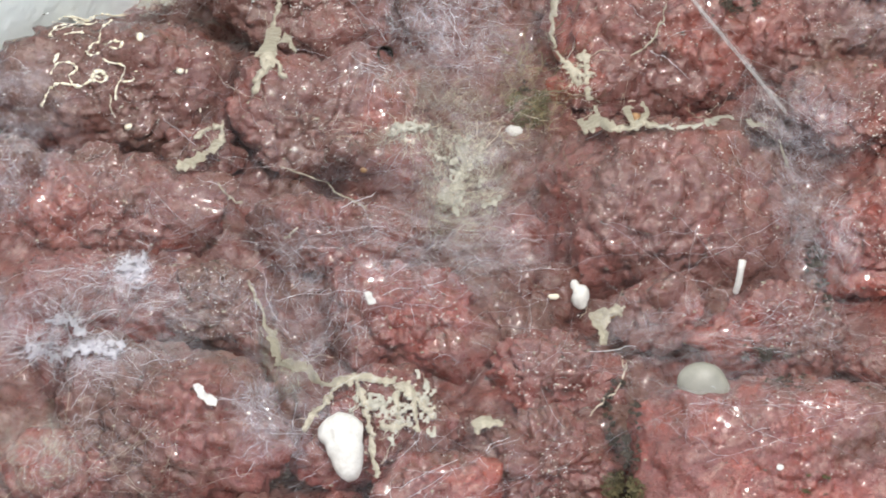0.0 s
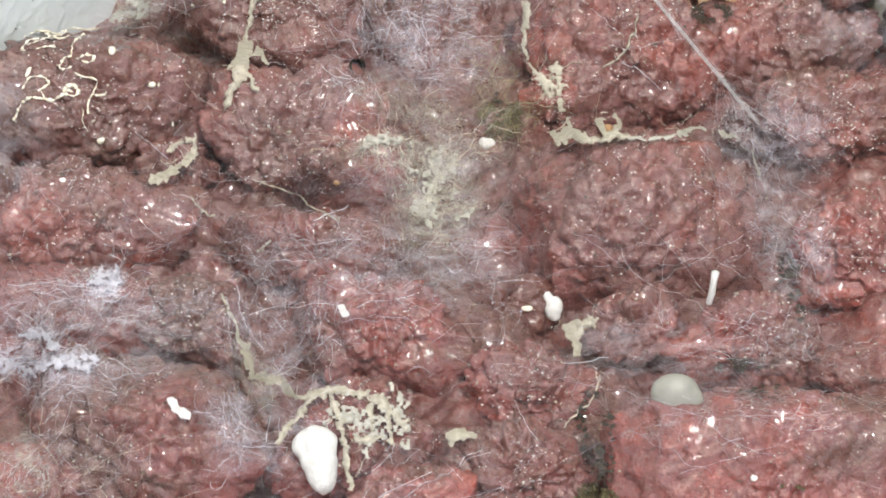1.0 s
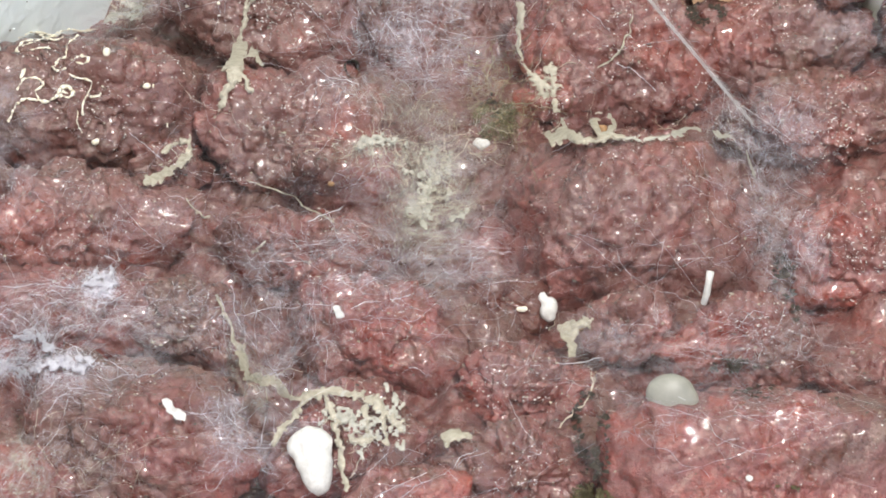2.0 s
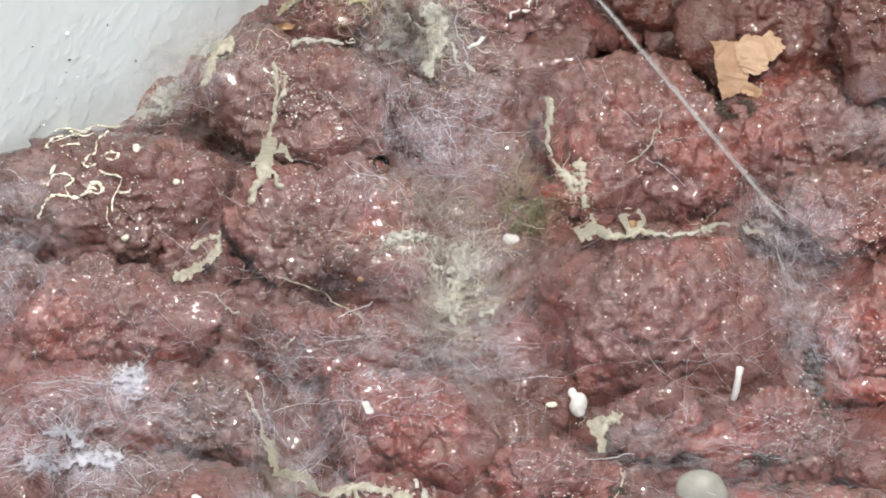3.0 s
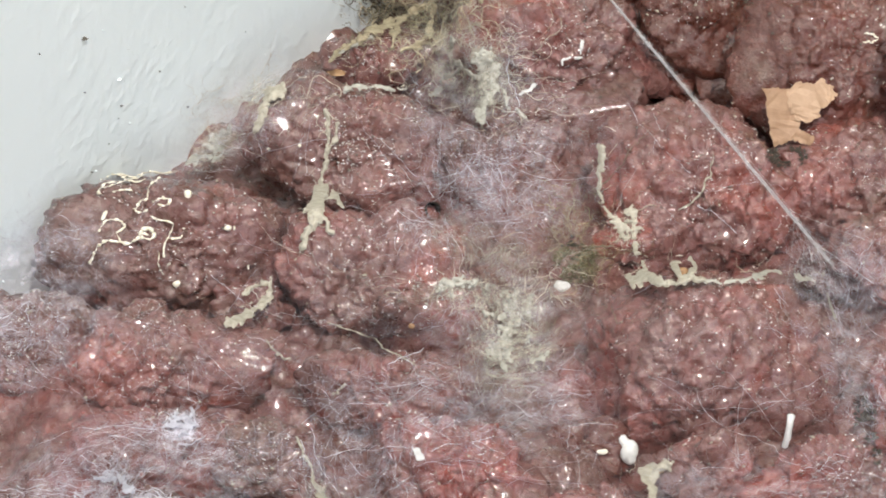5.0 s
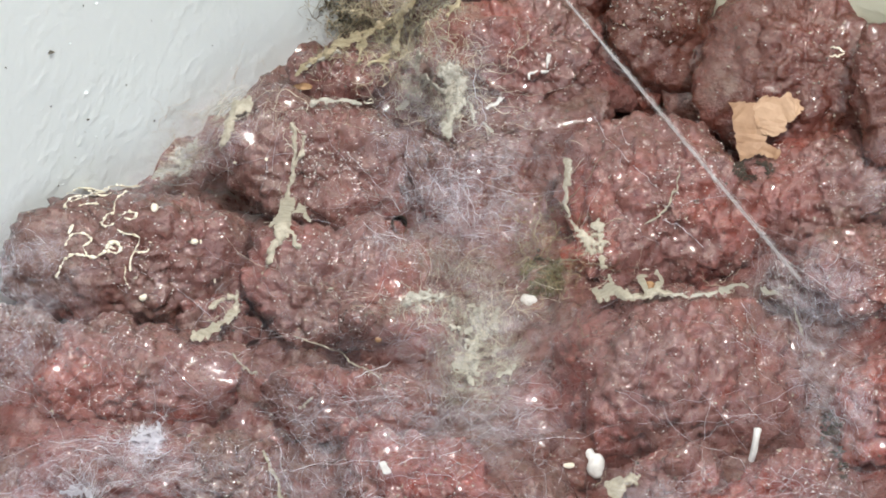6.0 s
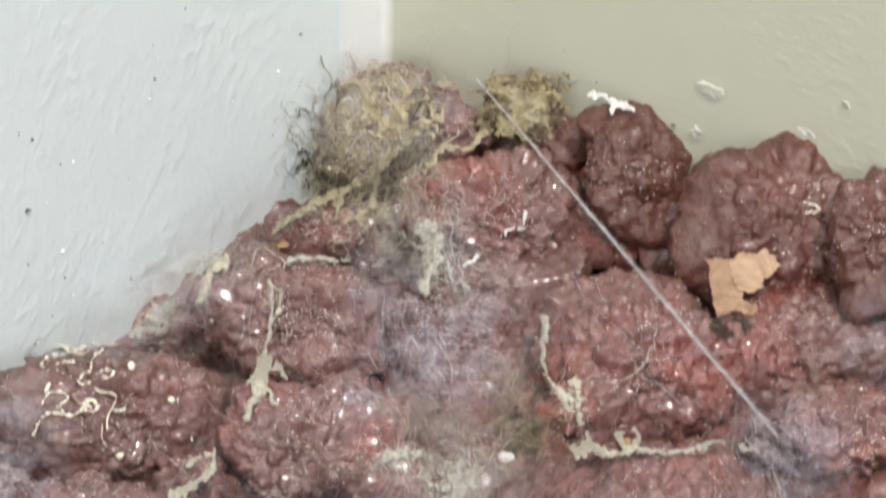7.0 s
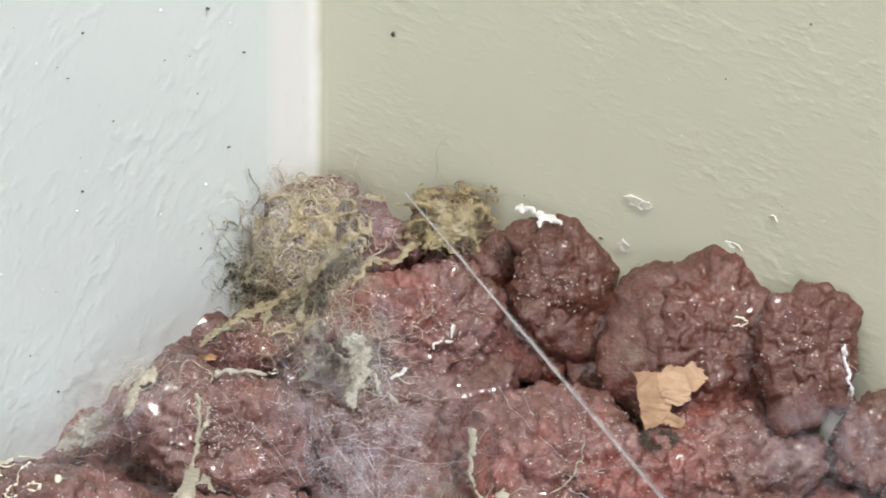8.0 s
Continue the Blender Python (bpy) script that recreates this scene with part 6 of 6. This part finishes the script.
curled_fibres("web over the slab", -0.0160, -0.0815, 0.0464, 0.0203, 109, 820, SILK_THIN, 0.000042, 0.006, bend=0.4, name="cobweb", spread=0.35)
curled_fibres("web threads over the middle stones", -0.0395, -0.1125, 0.0551, 0.0145, 176, 821, SILK_THIN, 0.000042, 0.006, bend=0.3, name="cobweb", spread=0.35)
curled_fibres("grey web at the wall foot", -0.2181, -0.0422, 0.0174, 0.0174, 109, 822, SILK_THIN, 0.000042, 0.006, bend=0.6, name="cobweb", spread=0.35)
curled_fibres("web tangle in the front corner of the stone bed", -0.1511, -0.2135, 0.0319, 0.0174, 176, 823, SILK_THIN, 0.000042, 0.006, bend=0.6, name="cobweb", spread=0.35)
curled_fibres("web over the low stone by the funnel", 0.0474, -0.0052, 0.0319, 0.0261, 218, 824, SILK_THIN, 0.000042, 0.006, bend=0.3, name="cobweb", spread=0.35)
curled_fibres("web round the pebble and the block", 0.1526, -0.1880, 0.0203, 0.0073, 37, 825, SILK_THIN, 0.000042, 0.006, bend=0.4, name="cobweb", spread=0.35)
curled_fibres("web in the gap behind the block", 0.2277, -0.1664, 0.0319, 0.0087, 109, 826, SILK_THIN, 0.000042, 0.006, bend=0.4, name="cobweb", spread=0.35)
rope("dried_stalk", "cream crooked thread on a red stone", "thread", [(0.1598, 0.0144), (0.1567, 0.0003), (0.1504, -0.0122), (0.1411, -0.0178)], 0.00048, CRUST, 467, 5)
rope("dried_stalk", "pale crooked thread among lower stones", "thread", [(0.1278, -0.1729), (0.1236, -0.1877), (0.1078, -0.1989)], 0.00040, SILK_DUSTY, 471, 12)
rope("dried_stalk", "thin tan stalk on the slab", "stalk", [(-0.0533, -0.0793), (-0.0288, -0.0885), (-0.0042, -0.1001)], 0.00036, CRUST, 472, 0)
rope("dried_stalk", "thin tan stalk by the dark gap", "stalk", [(-0.0851, -0.0866), (-0.0791, -0.0932), (-0.0718, -0.0987)], 0.00042, CRUST, 473, 0)
rope("dried_stalk", "short tan stalk under the webs", "stalk", [(-0.0496, -0.1156), (-0.0456, -0.1138), (-0.0417, -0.1091)], 0.00048, CRUST, 474, 0)
rope("dried_root", "pale drip of web at the stone's end", "drip", [(0.3042, 0.0637), (0.3064, 0.0511), (0.3098, 0.0339)], 0.00096, SILK, 475, 30, 0.002)

# ---- specks and flakes on the walls ----
rng = np.random.default_rng(23)
n = 120
local = np.stack([np.full(n, 0.0004), -rng.uniform(0.05, 0.62, n), rng.uniform(0.0, 0.36, n)], 1)
specks = scatter("wall_specks", "dark dirt specks on the white wall", "specks", local, 0.00055 * rng.gamma(1.6, 0.6, n).clip(0.2, 3.0), SPECK, 24, 0.9)
specks.matrix_world = FRAME
n = 45
local = np.stack([rng.uniform(0.03, 0.6, n), np.full(n, -0.0004), rng.uniform(0.05, 0.36, n)], 1)
specks = scatter("wall_specks", "dark dirt specks on the sage wall", "specks", local, 0.0006 * rng.gamma(2, 0.5, n).clip(0.3, 2.4), SPECK, 25, 0.9)
specks.matrix_world = FRAME
n = 70
local = np.stack([np.full(n, 0.0001), -rng.uniform(0.05, 0.62, n), rng.uniform(0.0, 0.36, n)], 1)
specks = scatter("wall_specks", "raised white paint grains on the white wall", "specks", local, 0.0008 * rng.gamma(2, 0.5, n).clip(0.3, 1.4), WHITE_WALL, 26, 0.7)
specks.matrix_world = FRAME


def flake(u, v, z, a, b, seed, mat, label, turn=0.0):
    """A jagged flake of paint that stands a little off the wall."""
    rng = np.random.default_rng(seed)
    bm = bmesh.new()
    count = 11
    face = bm.faces.new([bm.verts.new((a * r * math.cos(k * 6.283 / count), b * r * math.sin(k * 6.283 / count), 0.0004 * rng.normal())) for k, r in enumerate(rng.uniform(0.5, 1.15, count))])
    grown = bmesh.ops.extrude_face_region(bm, geom=[face])["geom"]
    bmesh.ops.translate(bm, verts=[g for g in grown if isinstance(g, bmesh.types.BMVert)], vec=(0, 0, 0.0010))
    bmesh.ops.recalc_face_normals(bm, faces=bm.faces[:])
    ob = part("paint_flake", bm, mat)
    ob.matrix_world = FRAME @ pose(u, -max(v, 0.0) - 0.0004, z) @ pose(0, 0, 0, 90, 0, 0) @ pose(0, 0, 0, 0, 0, -turn)
    return tagged(ob, label, "paint flake", "paint flakes on the sage wall")


flake(0.2290, 0.0002, 0.1153, 0.008, 0.004, 501, PEEL, "raised pale paint flake on the sage wall")
flake(0.2348, 0.0004, 0.1161, 0.005, 0.003, 502, PEEL, "raised pale paint flake on the sage wall")
flake(0.2220, 0.0004, 0.0823, 0.005, 0.004, 503, PEEL, "raised pale paint flake on the sage wall", 20)
flake(0.3178, -0.0003, 0.1390, 0.003, 0.002, 504, PEEL, "small pale paint flake on the sage wall")
flake(0.2981, 0.0086, 0.1178, 0.007, 0.002, 507, PEEL, "pale paint edge above a stone", 10)
flake(0.0575, -0.0001, 0.1669, 0.0010, 0.0026, 508, SPECK, "dark dirt mark on the sage wall")

lump("paint_chip", "tiny bright chip in a crack of the block", "paint chip", 0.1960, -0.2157, 0.0022, 0.0018, 0.0012, 341, CHALK, rough=0.1)
# more near-black grains, painting the shade of pockets and crevices
crust("painted shade beside the root heap", -0.0313, 0.1116, 0.012, 0.020, 300, 342, GAP_SHADE, 0.0012, 0, "painted_shade", "soil")
crust("painted shade in the yellowish hollow", 0.0846, -0.0423, 0.010, 0.010, 160, 343, GAP_SHADE, 0.0010, 0, "painted_shade", "soil")
crust("painted shade in the gap beside the domed stone", 0.2319, -0.1315, 0.006, 0.016, 160, 344, GAP_SHADE, 0.0012, 0, "painted_shade", "soil")
crust("painted shade in the gap beside the block", 0.1224, -0.2031, 0.008, 0.022, 220, 345, GAP_SHADE, 0.0012, 0, "painted_shade", "soil")
